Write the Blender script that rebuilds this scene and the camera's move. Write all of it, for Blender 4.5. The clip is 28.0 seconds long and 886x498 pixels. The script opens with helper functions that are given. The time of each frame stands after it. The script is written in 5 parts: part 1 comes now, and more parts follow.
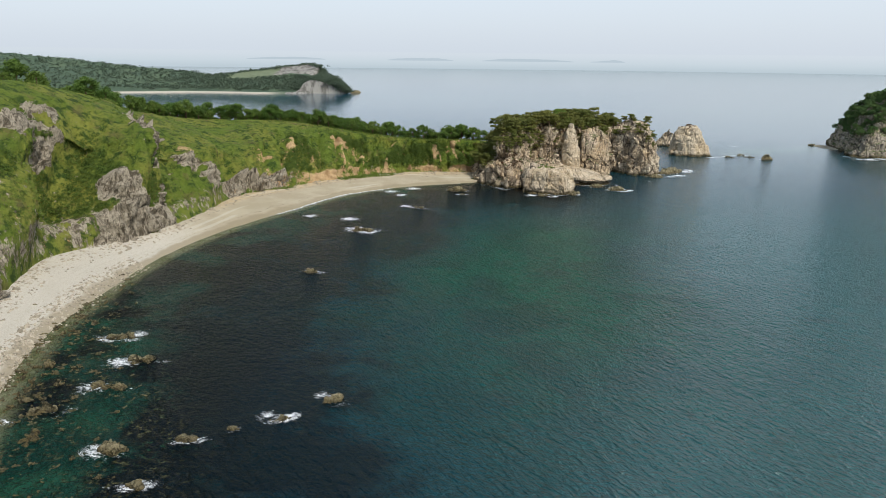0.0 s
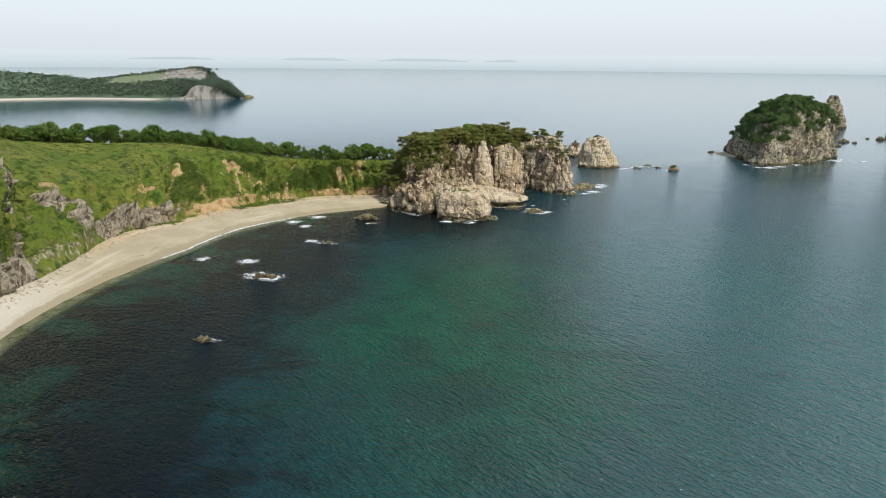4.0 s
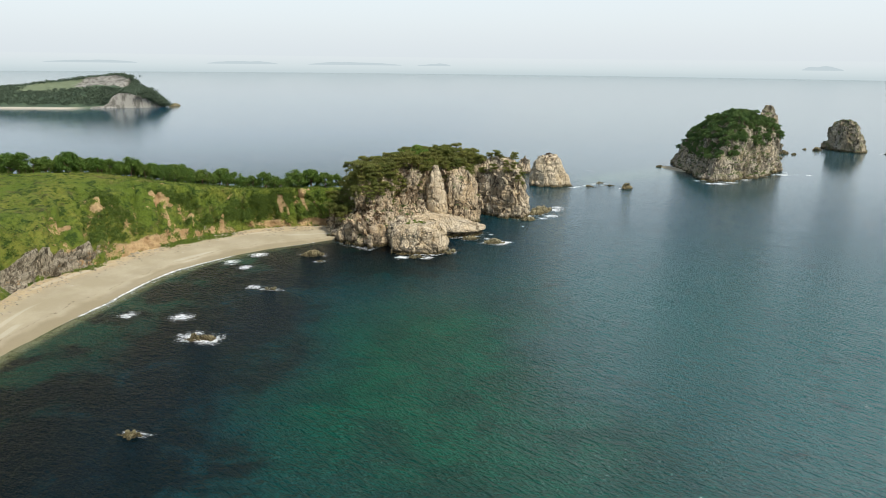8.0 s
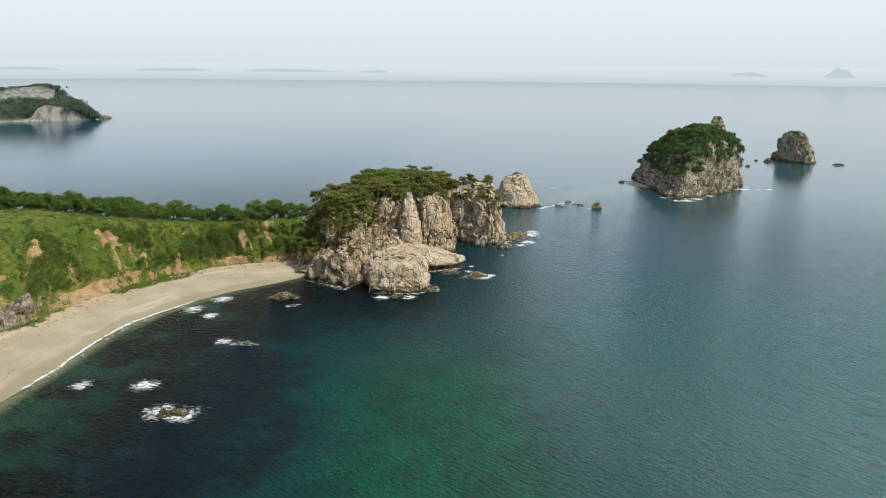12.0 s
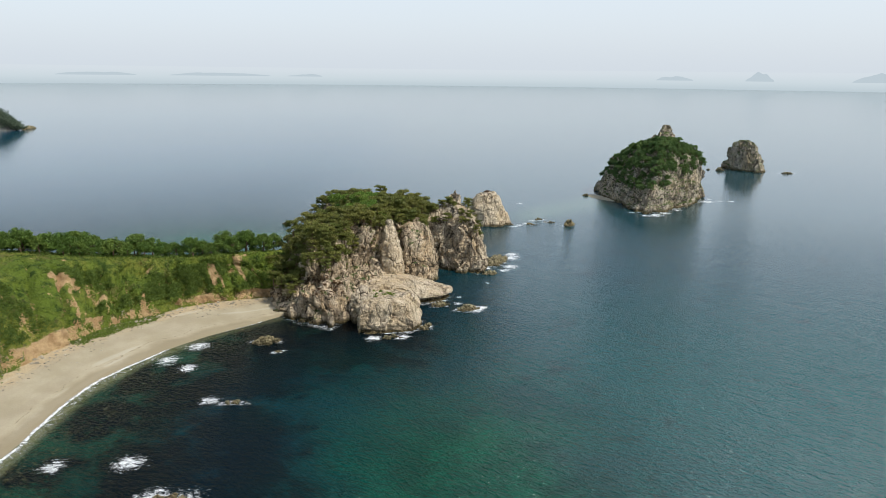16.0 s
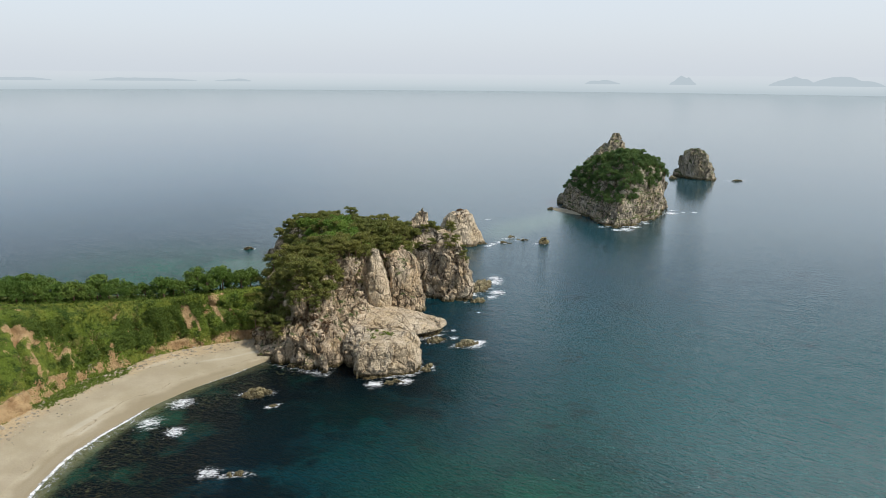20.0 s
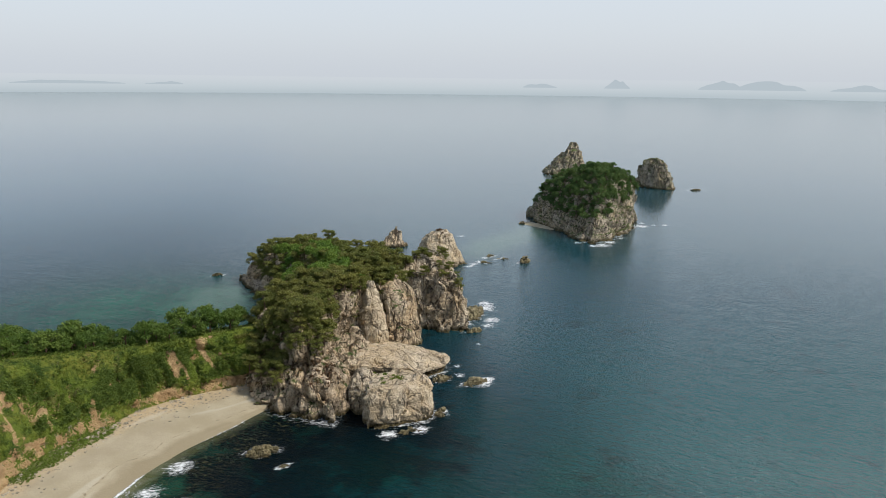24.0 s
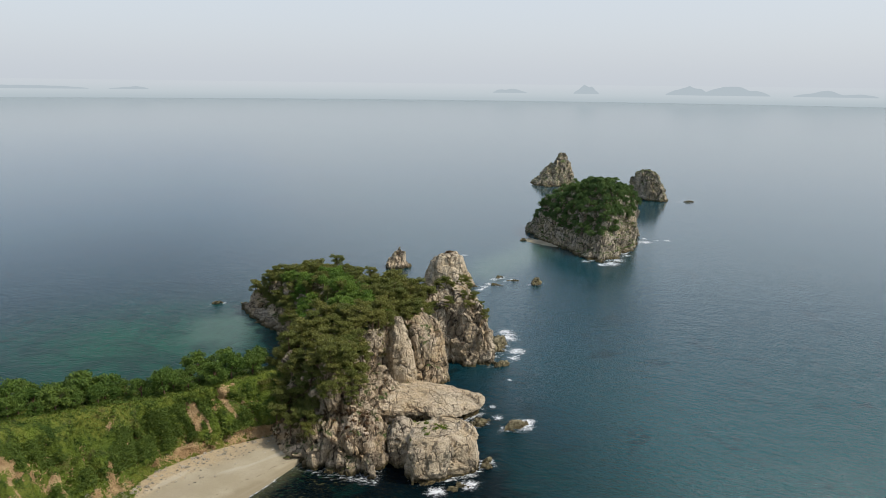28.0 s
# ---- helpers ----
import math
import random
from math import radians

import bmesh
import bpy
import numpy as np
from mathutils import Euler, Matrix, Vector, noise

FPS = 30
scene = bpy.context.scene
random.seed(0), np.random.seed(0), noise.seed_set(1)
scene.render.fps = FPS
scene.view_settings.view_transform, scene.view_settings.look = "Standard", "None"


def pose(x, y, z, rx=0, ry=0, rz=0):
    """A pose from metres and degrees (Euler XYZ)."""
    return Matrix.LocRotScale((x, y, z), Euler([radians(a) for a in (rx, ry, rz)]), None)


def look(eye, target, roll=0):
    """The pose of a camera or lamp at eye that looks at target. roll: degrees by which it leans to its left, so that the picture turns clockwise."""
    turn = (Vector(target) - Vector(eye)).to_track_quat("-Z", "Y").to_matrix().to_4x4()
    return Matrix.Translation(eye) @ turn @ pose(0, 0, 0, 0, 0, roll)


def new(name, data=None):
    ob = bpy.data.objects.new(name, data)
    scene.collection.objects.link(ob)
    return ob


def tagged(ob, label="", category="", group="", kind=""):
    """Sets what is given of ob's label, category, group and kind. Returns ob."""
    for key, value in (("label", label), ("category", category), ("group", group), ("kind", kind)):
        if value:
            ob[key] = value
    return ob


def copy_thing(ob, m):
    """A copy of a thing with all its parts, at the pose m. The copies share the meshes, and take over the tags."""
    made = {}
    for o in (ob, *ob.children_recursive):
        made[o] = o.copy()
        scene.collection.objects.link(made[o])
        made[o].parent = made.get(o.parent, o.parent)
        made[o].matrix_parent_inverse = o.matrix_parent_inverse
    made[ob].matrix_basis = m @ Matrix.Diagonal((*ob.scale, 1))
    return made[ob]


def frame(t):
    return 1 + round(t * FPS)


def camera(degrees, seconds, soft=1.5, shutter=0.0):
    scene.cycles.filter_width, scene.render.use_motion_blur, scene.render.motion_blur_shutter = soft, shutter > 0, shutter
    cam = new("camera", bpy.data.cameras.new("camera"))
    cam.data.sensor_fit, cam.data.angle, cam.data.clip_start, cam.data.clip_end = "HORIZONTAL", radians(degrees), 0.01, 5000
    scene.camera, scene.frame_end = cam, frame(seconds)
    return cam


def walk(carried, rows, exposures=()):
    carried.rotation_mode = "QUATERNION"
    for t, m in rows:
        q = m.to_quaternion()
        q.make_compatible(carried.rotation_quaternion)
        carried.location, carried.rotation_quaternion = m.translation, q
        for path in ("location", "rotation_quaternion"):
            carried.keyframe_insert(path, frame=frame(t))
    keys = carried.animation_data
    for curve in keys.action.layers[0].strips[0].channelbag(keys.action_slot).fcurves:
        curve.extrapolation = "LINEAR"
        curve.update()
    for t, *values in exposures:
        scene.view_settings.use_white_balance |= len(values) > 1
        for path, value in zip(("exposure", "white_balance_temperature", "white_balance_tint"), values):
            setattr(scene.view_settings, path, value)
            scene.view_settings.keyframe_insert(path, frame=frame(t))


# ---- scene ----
cam = camera(63.74, 28.0, soft=0.5)
PATH = [
    (0.0, pose(71.00, -334.00, 50.45, 75.193, -0.586, 22.155)),
    (1.0, pose(68.11, -329.07, 52.12, 75.200, -0.562, 19.686)),
    (3.0, pose(62.27, -318.90, 55.34, 75.173, -0.485, 15.568)),
    (6.0, pose(54.14, -303.00, 59.92, 75.242, -0.577, 11.290)),
    (8.0, pose(47.84, -293.08, 63.08, 75.422, -0.628, 8.669)),
    (11.0, pose(35.83, -279.51, 67.28, 75.757, -0.605, 4.926)),
    (14.5, pose(20.73, -265.92, 71.65, 76.147, -0.489, 0.336)),
    (17.0, pose(9.00, -255.94, 75.64, 76.199, -0.618, -3.011)),
    (20.0, pose(-4.44, -242.95, 79.23, 76.470, -0.448, -7.193)),
    (21.5, pose(-11.19, -237.00, 81.46, 76.538, -0.531, -9.266)),
    (23.5, pose(-19.65, -228.41, 84.29, 76.663, -0.591, -11.920)),
    (25.0, pose(-25.37, -221.14, 86.28, 76.751, -0.645, -12.552)),
    (26.5, pose(-30.69, -214.12, 88.12, 76.874, -0.611, -13.252)),
    (28.0, pose(-36.57, -207.31, 90.00, 77.045, -0.661, -14.815)),
]
EXPOSURES = [(0.0, -0.05, 6250, 9.0), (3.0, 0.08, 6400, 7.5), (8.0, 0.10, 6550, 6.5), (15.0, 0.0, 6350, 8.0), (20.0, -0.09, 6400, 9.5), (28.0, -0.24, 6450, 10.0)]
walk(cam, PATH, EXPOSURES)

# ---------------------------------------------------------------- light
SUN_EL, SUN_AZ = 51.0, 118.0      # degrees up; degrees clockwise from +y
world = bpy.data.worlds.new("world")
scene.world = world
world.use_nodes = True
wn, wl = world.node_tree.nodes, world.node_tree.links
wn.clear()
w_out = wn.new("ShaderNodeOutputWorld")
sky = wn.new("ShaderNodeTexSky")
sky.sky_type, sky.sun_disc = "NISHITA", False
sky.sun_elevation, sky.sun_rotation = radians(SUN_EL), radians(SUN_AZ)
sky.air_density, sky.dust_density, sky.ozone_density = 1.0, 4.0, 1.0
bg_sky, bg_haze, w_add = wn.new("ShaderNodeBackground"), wn.new("ShaderNodeBackground"), wn.new("ShaderNodeAddShader")
bg_sky.inputs[1].default_value = 0.05
# hazy white veil, brightest low over the sea and bluer overhead
w_dir, w_sep, w_ramp = wn.new("ShaderNodeTexCoord"), wn.new("ShaderNodeSeparateXYZ"), wn.new("ShaderNodeValToRGB")
wl.new(w_dir.outputs["Generated"], w_sep.inputs[0])
wl.new(w_sep.outputs["Z"], w_ramp.inputs[0])
w_ramp.color_ramp.interpolation = "EASE"
w_ramp.color_ramp.elements[0].position, w_ramp.color_ramp.elements[0].color = 0.22, (0.652, 0.70, 0.757, 1)
w_ramp.color_ramp.elements[1].position, w_ramp.color_ramp.elements[1].color = 0.78, (0.19, 0.26, 0.38, 1)
wl.new(w_ramp.outputs[0], bg_haze.inputs[0])
bg_haze.inputs[1].default_value = 1.0
wl.new(sky.outputs[0], bg_sky.inputs[0])
wl.new(bg_sky.outputs[0], w_add.inputs[0])
wl.new(bg_haze.outputs[0], w_add.inputs[1])
wl.new(w_add.outputs[0], w_out.inputs[0])
sun_data = bpy.data.lights.new("sun", "SUN")
sun_data.energy, sun_data.angle, sun_data.color = 3.7, radians(5), (1.0, 0.93, 0.82)
sun = new("sun", sun_data)
sd = Vector((math.sin(radians(SUN_AZ)) * math.cos(radians(SUN_EL)), math.cos(radians(SUN_AZ)) * math.cos(radians(SUN_EL)), math.sin(radians(SUN_EL))))
sun.matrix_world = look(sd * 300, (0, 0, 0))


# ---------------------------------------------------------------- number helpers
def _hash(ix, iy, iz, seed):
    h = (ix.astype(np.int64) * 374761393 + iy.astype(np.int64) * 668265263 + iz.astype(np.int64) * 2147483647 + seed * 1274126177) & 0xFFFFFFFF
    h = ((h ^ (h >> 13)) * 1274126177) & 0xFFFFFFFF
    h = ((h ^ (h >> 16)) * 2246822519) & 0xFFFFFFFF
    return ((h ^ (h >> 15)) & 0xFFFFFF) / float(0xFFFFFF)


def vnoise(p, seed=0):
    """Smooth noise from -1 to 1 at the points p."""
    i = np.floor(p)
    q = p - i
    q = q * q * (3 - 2 * q)
    i = i.astype(np.int64)
    out = 0
    for dx in (0, 1):
        for dy in (0, 1):
            for dz in (0, 1):
                w = (q[:, 0] if dx else 1 - q[:, 0]) * (q[:, 1] if dy else 1 - q[:, 1]) * (q[:, 2] if dz else 1 - q[:, 2])
                out = out + w * _hash(i[:, 0] + dx, i[:, 1] + dy, i[:, 2] + dz, seed)
    return out * 2 - 1


def fbm(p, octaves=4, seed=0):
    out, amp, tot = 0, 1.0, 0
    for k in range(octaves):
        out = out + amp * vnoise(p * 2 ** k + 17.3 * k, seed + k)
        tot += amp
        amp *= 0.5
    return out / tot


def cells(p, seed=0):
    """Cellular noise: nearest distance, gap to the second nearest, and a random value of the cell."""
    i = np.floor(p).astype(np.int64)
    f1 = np.full(len(p), 9.0)
    f2 = np.full(len(p), 9.0)
    val = np.zeros(len(p))
    for dx in (-1, 0, 1):
        for dy in (-1, 0, 1):
            for dz in (-1, 0, 1):
                c = i + np.array((dx, dy, dz))
                pt = c + np.stack([_hash(c[:, 0], c[:, 1], c[:, 2], seed + s) for s in (11, 23, 37)], 1)
                d = np.linalg.norm(p - pt, axis=1)
                near = d < f1
                f2 = np.where(near, f1, np.minimum(f2, d))
                val = np.where(near, _hash(c[:, 0], c[:, 1], c[:, 2], seed + 51), val)
                f1 = np.where(near, d, f1)
    return f1, f2 - f1, val


def facets(p, seed=0, tilt=1.2):
    """Broken, flat-faced relief: every cell is a plane with its own height and slant. Also the gap to the next cell."""
    i = np.floor(p).astype(np.int64)
    f1, f2 = np.full(len(p), 9.0), np.full(len(p), 9.0)
    best = np.zeros((len(p), 3), np.int64)
    off = np.zeros((len(p), 3))
    for dx in (-1, 0, 1):
        for dy in (-1, 0, 1):
            for dz in (-1, 0, 1):
                c = i + np.array((dx, dy, dz))
                v = p - c - np.stack([_hash(c[:, 0], c[:, 1], c[:, 2], seed + s) for s in (11, 23, 37)], 1)
                d = np.abs(v).max(1) * 0.6 + np.linalg.norm(v, axis=1) * 0.4
                near = d < f1
                f2 = np.where(near, f1, np.minimum(f2, d))
                best = np.where(near[:, None], c, best)
                off = np.where(near[:, None], v, off)
                f1 = np.where(near, d, f1)
    h = [_hash(best[:, 0], best[:, 1], best[:, 2], seed + s) for s in (51, 63, 77, 91)]
    return (h[0] - 0.5) + tilt * ((h[1] - 0.5) * off[:, 0] + (h[2] - 0.5) * off[:, 1] + (h[3] - 0.3) * off[:, 2]), f2 - f1


def spline(points, t):
    """Catmull-Rom through the points (rows) at parameters t from 0 to len - 1."""
    P = np.asarray(points, float)
    n = len(P)
    i = np.clip(np.floor(t).astype(int), 0, n - 2)
    u = (t - i)[:, None]
    a, b, c, d = P[np.maximum(i - 1, 0)], P[i], P[i + 1], P[np.minimum(i + 2, n - 1)]
    return 0.5 * (2 * b + (c - a) * u + (2 * a - 5 * b + 4 * c - d) * u ** 2 + (3 * b - a - 3 * c + d) * u ** 3)


def ring(points, n):
    """A closed smooth outline with n points."""
    P = np.asarray(points, float)
    m = len(P)
    t = np.linspace(0, m, n, endpoint=False)
    i = np.floor(t).astype(int)
    u = (t - i)[:, None]
    a, b, c, d = P[(i - 1) % m], P[i % m], P[(i + 1) % m], P[(i + 2) % m]
    s = 0.5 * (2 * b + (c - a) * u + (2 * a - 5 * b + 4 * c - d) * u ** 2 + (3 * b - a - 3 * c + d) * u ** 3)
    return 0.6 * s + 0.4 * (b + (c - b) * u)


def line_distance(xy, line, closed=False):
    L = np.asarray(line, float)[:, :2]
    best = np.full(len(xy), 1e9)
    pairs = list(zip(L[:-1], L[1:])) + ([(L[-1], L[0])] if closed else [])
    for a, b in pairs:
        ab = b - a
        t = np.clip(((xy - a) @ ab) / (ab @ ab + 1e-9), 0, 1)
        best = np.minimum(best, np.linalg.norm(xy - a - t[:, None] * ab, axis=1))
    return best


def inside(xy, poly):
    P = np.asarray(poly, float)[:, :2]
    res = np.zeros(len(xy), bool)
    for a, b in zip(P, np.roll(P, -1, 0)):
        cross = (a[1] > xy[:, 1]) != (b[1] > xy[:, 1])
        with np.errstate(divide="ignore", invalid="ignore"):
            res ^= cross & (xy[:, 0] < (b[0] - a[0]) * (xy[:, 1] - a[1]) / (b[1] - a[1]) + a[0])
    return res


def smooth(a, b, x):
    t = np.clip((x - a) / (b - a), 0, 1)
    return t * t * (3 - 2 * t)


# ---------------------------------------------------------------- materials
def material(name, rough=0.9, spec=0.3):
    m = bpy.data.materials.new(name)
    m.use_nodes = True
    nt = m.node_tree
    b = nt.nodes["Principled BSDF"]
    b.inputs["Roughness"].default_value = rough
    b.inputs["Specular IOR Level"].default_value = spec
    return m, nt, b


def n_noise(nt, scale, detail=4, rough=0.55, stretch=None, dist=0.0):
    geo = nt.nodes.new("ShaderNodeNewGeometry")
    t = nt.nodes.new("ShaderNodeTexNoise")
    t.inputs["Scale"].default_value, t.inputs["Detail"].default_value = scale, detail
    t.inputs["Roughness"].default_value, t.inputs["Distortion"].default_value = rough, dist
    if stretch:
        mp = nt.nodes.new("ShaderNodeMapping")
        mp.inputs["Scale"].default_value = stretch
        nt.links.new(geo.outputs["Position"], mp.inputs["Vector"])
        nt.links.new(mp.outputs[0], t.inputs["Vector"])
    else:
        nt.links.new(geo.outputs["Position"], t.inputs["Vector"])
    return t.outputs["Fac"]


def n_range(nt, fac, a, b, lo=0.0, hi=1.0):
    r = nt.nodes.new("ShaderNodeMapRange")
    r.interpolation_type = "SMOOTHSTEP"
    for k, v in zip(("From Min", "From Max", "To Min", "To Max"), (a, b, lo, hi)):
        r.inputs[k].default_value = v
    nt.links.new(fac, r.inputs["Value"])
    return r.outputs[0]


def n_math(nt, op, a, b=None):
    m = nt.nodes.new("ShaderNodeMath")
    m.operation = op
    for k, v in enumerate((a, b)):
        if v is None:
            continue
        if isinstance(v, (int, float)):
            m.inputs[k].default_value = v
        else:
            nt.links.new(v, m.inputs[k])
    return m.outputs[0]


def n_mix(nt, fac, a, b):
    m = nt.nodes.new("ShaderNodeMix")
    m.data_type = "RGBA"
    if isinstance(fac, (int, float)):
        m.inputs[0].default_value = fac
    else:
        nt.links.new(fac, m.inputs[0])
    for k, v in ((6, a), (7, b)):
        if isinstance(v, tuple):
            m.inputs[k].default_value = (*v, 1)
        else:
            nt.links.new(v, m.inputs[k])
    return m.outputs[2]


def n_attr(nt, name):
    a = nt.nodes.new("ShaderNodeAttribute")
    a.attribute_name = name
    return a.outputs["Fac"]


def n_sep(nt, out):
    s = nt.nodes.new("ShaderNodeSeparateXYZ")
    nt.links.new(out, s.inputs[0])
    return s.outputs


def n_bump(nt, bsdf, height, strength, distance):
    b = nt.nodes.new("ShaderNodeBump")
    b.inputs["Strength"].default_value, b.inputs["Distance"].default_value = strength, distance
    nt.links.new(height, b.inputs["Height"])
    nt.links.new(b.outputs[0], bsdf.inputs["Normal"])
    return b


def n_warped(nt, scale, amount, stretch):
    """The place in space, bent by a slow noise and squeezed, for textures that must not look ruled."""
    geo, t, mp = nt.nodes.new("ShaderNodeNewGeometry"), nt.nodes.new("ShaderNodeTexNoise"), nt.nodes.new("ShaderNodeMapping")
    t.inputs["Scale"].default_value, t.inputs["Detail"].default_value = scale, 3
    nt.links.new(geo.outputs["Position"], t.inputs["Vector"])
    sub, mul, add = (nt.nodes.new("ShaderNodeVectorMath") for _ in range(3))
    sub.operation, mul.operation, add.operation = "SUBTRACT", "SCALE", "ADD"
    sub.inputs[1].default_value, mul.inputs["Scale"].default_value = (0.5, 0.5, 0.5), amount
    nt.links.new(t.outputs["Color"], sub.inputs[0])
    nt.links.new(sub.outputs[0], mul.inputs[0])
    nt.links.new(mul.outputs[0], add.inputs[0])
    nt.links.new(geo.outputs["Position"], add.inputs[1])
    mp.inputs["Scale"].default_value = stretch
    nt.links.new(add.outputs[0], mp.inputs["Vector"])
    return mp.outputs[0]


def n_blocks(nt, vector, scale):
    """Jointed rock: a random value for every block, and the distance to the nearest joint."""
    a, e = nt.nodes.new("ShaderNodeTexVoronoi"), nt.nodes.new("ShaderNodeTexVoronoi")
    e.feature = "DISTANCE_TO_EDGE"
    for v in (a, e):
        v.inputs["Scale"].default_value = scale
        nt.links.new(vector, v.inputs["Vector"])
    return n_sep(nt, a.outputs["Color"])[0], e.outputs["Distance"]


def rock_material(name, light, dark, ochre, moss=0.0, tide=1.6, worn=0.0):
    m, nt, b = material(name, 0.92, 0.25)
    geo = nt.nodes.new("ShaderNodeNewGeometry")
    pos, nor = n_sep(nt, geo.outputs["Position"]), n_sep(nt, geo.outputs["Normal"])
    big = n_noise(nt, 0.11, 5, 0.6)
    streak = n_noise(nt, 0.45, 6, 0.65, (1.0, 1.0, 0.38), 0.8)
    grain, fine = n_noise(nt, 1.5, 7, 0.72), n_noise(nt, 5.0, 6, 0.75)
    v1, e1 = n_blocks(nt, n_warped(nt, 0.35, 3.2, (1.0, 1.0, 0.42)), 0.24)
    v2, e2 = n_blocks(nt, n_warped(nt, 0.9, 1.2, (1.0, 1.0, 0.8)), 0.75)
    c = n_mix(nt, n_range(nt, big, 0.40, 0.62), light, ochre)
    c = n_mix(nt, n_range(nt, v1, 0.35, 1.0, 0.0, 0.40), c, (0.5 * (light[0] + dark[0]), 0.5 * (light[1] + dark[1]), 0.5 * (light[2] + dark[2])))
    c = n_mix(nt, n_range(nt, v2, 0.3, 1.0, 0.0, 0.4), c, (light[0] * 1.12, light[1] * 1.10, light[2] * 1.08))
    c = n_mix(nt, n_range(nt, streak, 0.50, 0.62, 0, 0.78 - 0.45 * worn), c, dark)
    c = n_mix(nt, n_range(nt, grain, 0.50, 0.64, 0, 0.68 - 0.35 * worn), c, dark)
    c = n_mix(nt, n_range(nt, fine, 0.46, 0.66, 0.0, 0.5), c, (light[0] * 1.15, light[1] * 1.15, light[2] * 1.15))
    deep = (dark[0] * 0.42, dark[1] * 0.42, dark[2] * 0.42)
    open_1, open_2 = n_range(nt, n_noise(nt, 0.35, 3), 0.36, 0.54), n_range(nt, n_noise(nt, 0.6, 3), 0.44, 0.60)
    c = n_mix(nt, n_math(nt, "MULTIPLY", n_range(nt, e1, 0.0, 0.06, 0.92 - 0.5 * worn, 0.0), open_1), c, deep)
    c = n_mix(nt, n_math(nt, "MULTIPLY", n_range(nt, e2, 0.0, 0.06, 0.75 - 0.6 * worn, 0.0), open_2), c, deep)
    if moss:
        up = n_math(nt, "MULTIPLY", n_range(nt, nor[2], 0.40, 0.75), n_range(nt, n_noise(nt, 0.3, 5), 0.5 - moss * 0.2, 0.62 - moss * 0.2))
        c = n_mix(nt, up, c, (0.07, 0.10, 0.025))
        c = n_mix(nt, n_range(nt, n_noise(nt, 0.22, 6, 0.7), 0.60 - moss * 0.12, 0.72 - moss * 0.10, 0, 0.55), c, (0.12, 0.13, 0.055))
    # wet, weedy band at the water
    wob = n_math(nt, "MULTIPLY", n_noise(nt, 0.5, 3), tide)
    wet = n_range(nt, n_math(nt, "SUBTRACT", pos[2], wob), -0.5, 1.2)
    c = n_mix(nt, wet, n_mix(nt, n_range(nt, grain, 0.4, 0.6), (0.040, 0.033, 0.018), (0.15, 0.115, 0.048)), c)
    nt.links.new(c, b.inputs["Base Color"])
    joints = n_math(nt, "ADD", n_math(nt, "MULTIPLY", n_range(nt, e1, 0.0, 0.07, -0.8, 0), open_1), n_math(nt, "MULTIPLY", n_range(nt, e2, 0.0, 0.08, -0.4, 0), open_2))
    h = n_math(nt, "ADD", n_math(nt, "MULTIPLY", grain, 1.1), n_math(nt, "MULTIPLY", fine, 0.4))
    n_bump(nt, b, n_math(nt, "ADD", n_math(nt, "ADD", h, joints), n_math(nt, "MULTIPLY", streak, 0.7)), 1.0, 0.6)
    return m


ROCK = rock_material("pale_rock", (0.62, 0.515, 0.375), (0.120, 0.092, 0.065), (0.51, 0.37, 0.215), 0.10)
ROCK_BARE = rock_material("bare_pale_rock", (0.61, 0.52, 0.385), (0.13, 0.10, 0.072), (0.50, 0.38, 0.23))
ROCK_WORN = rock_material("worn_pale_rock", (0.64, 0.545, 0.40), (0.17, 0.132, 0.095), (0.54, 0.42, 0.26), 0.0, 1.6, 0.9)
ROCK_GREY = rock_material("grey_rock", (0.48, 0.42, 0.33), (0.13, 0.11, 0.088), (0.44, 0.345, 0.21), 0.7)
ROCK_LOW = rock_material("weedy_rock", (0.36, 0.315, 0.19), (0.09, 0.078, 0.045), (0.27, 0.22, 0.11), 0.0, 0.3)


def cobble_material():
    m, nt, b = material("cobble_stone", 0.9, 0.3)
    geo = nt.nodes.new("ShaderNodeNewGeometry")
    isl = geo.outputs["Random Per Island"]
    c = n_mix(nt, isl, (0.25, 0.22, 0.165), (0.52, 0.46, 0.36))
    c = n_mix(nt, n_range(nt, n_noise(nt, 3.0, 5, 0.7), 0.45, 0.7, 0, 0.6), c, (0.15, 0.13, 0.09))
    nt.links.new(c, b.inputs["Base Color"])
    n_bump(nt, b, n_noise(nt, 5.0, 4, 0.7), 0.6, 0.1)
    return m


COBBLE = cobble_material()


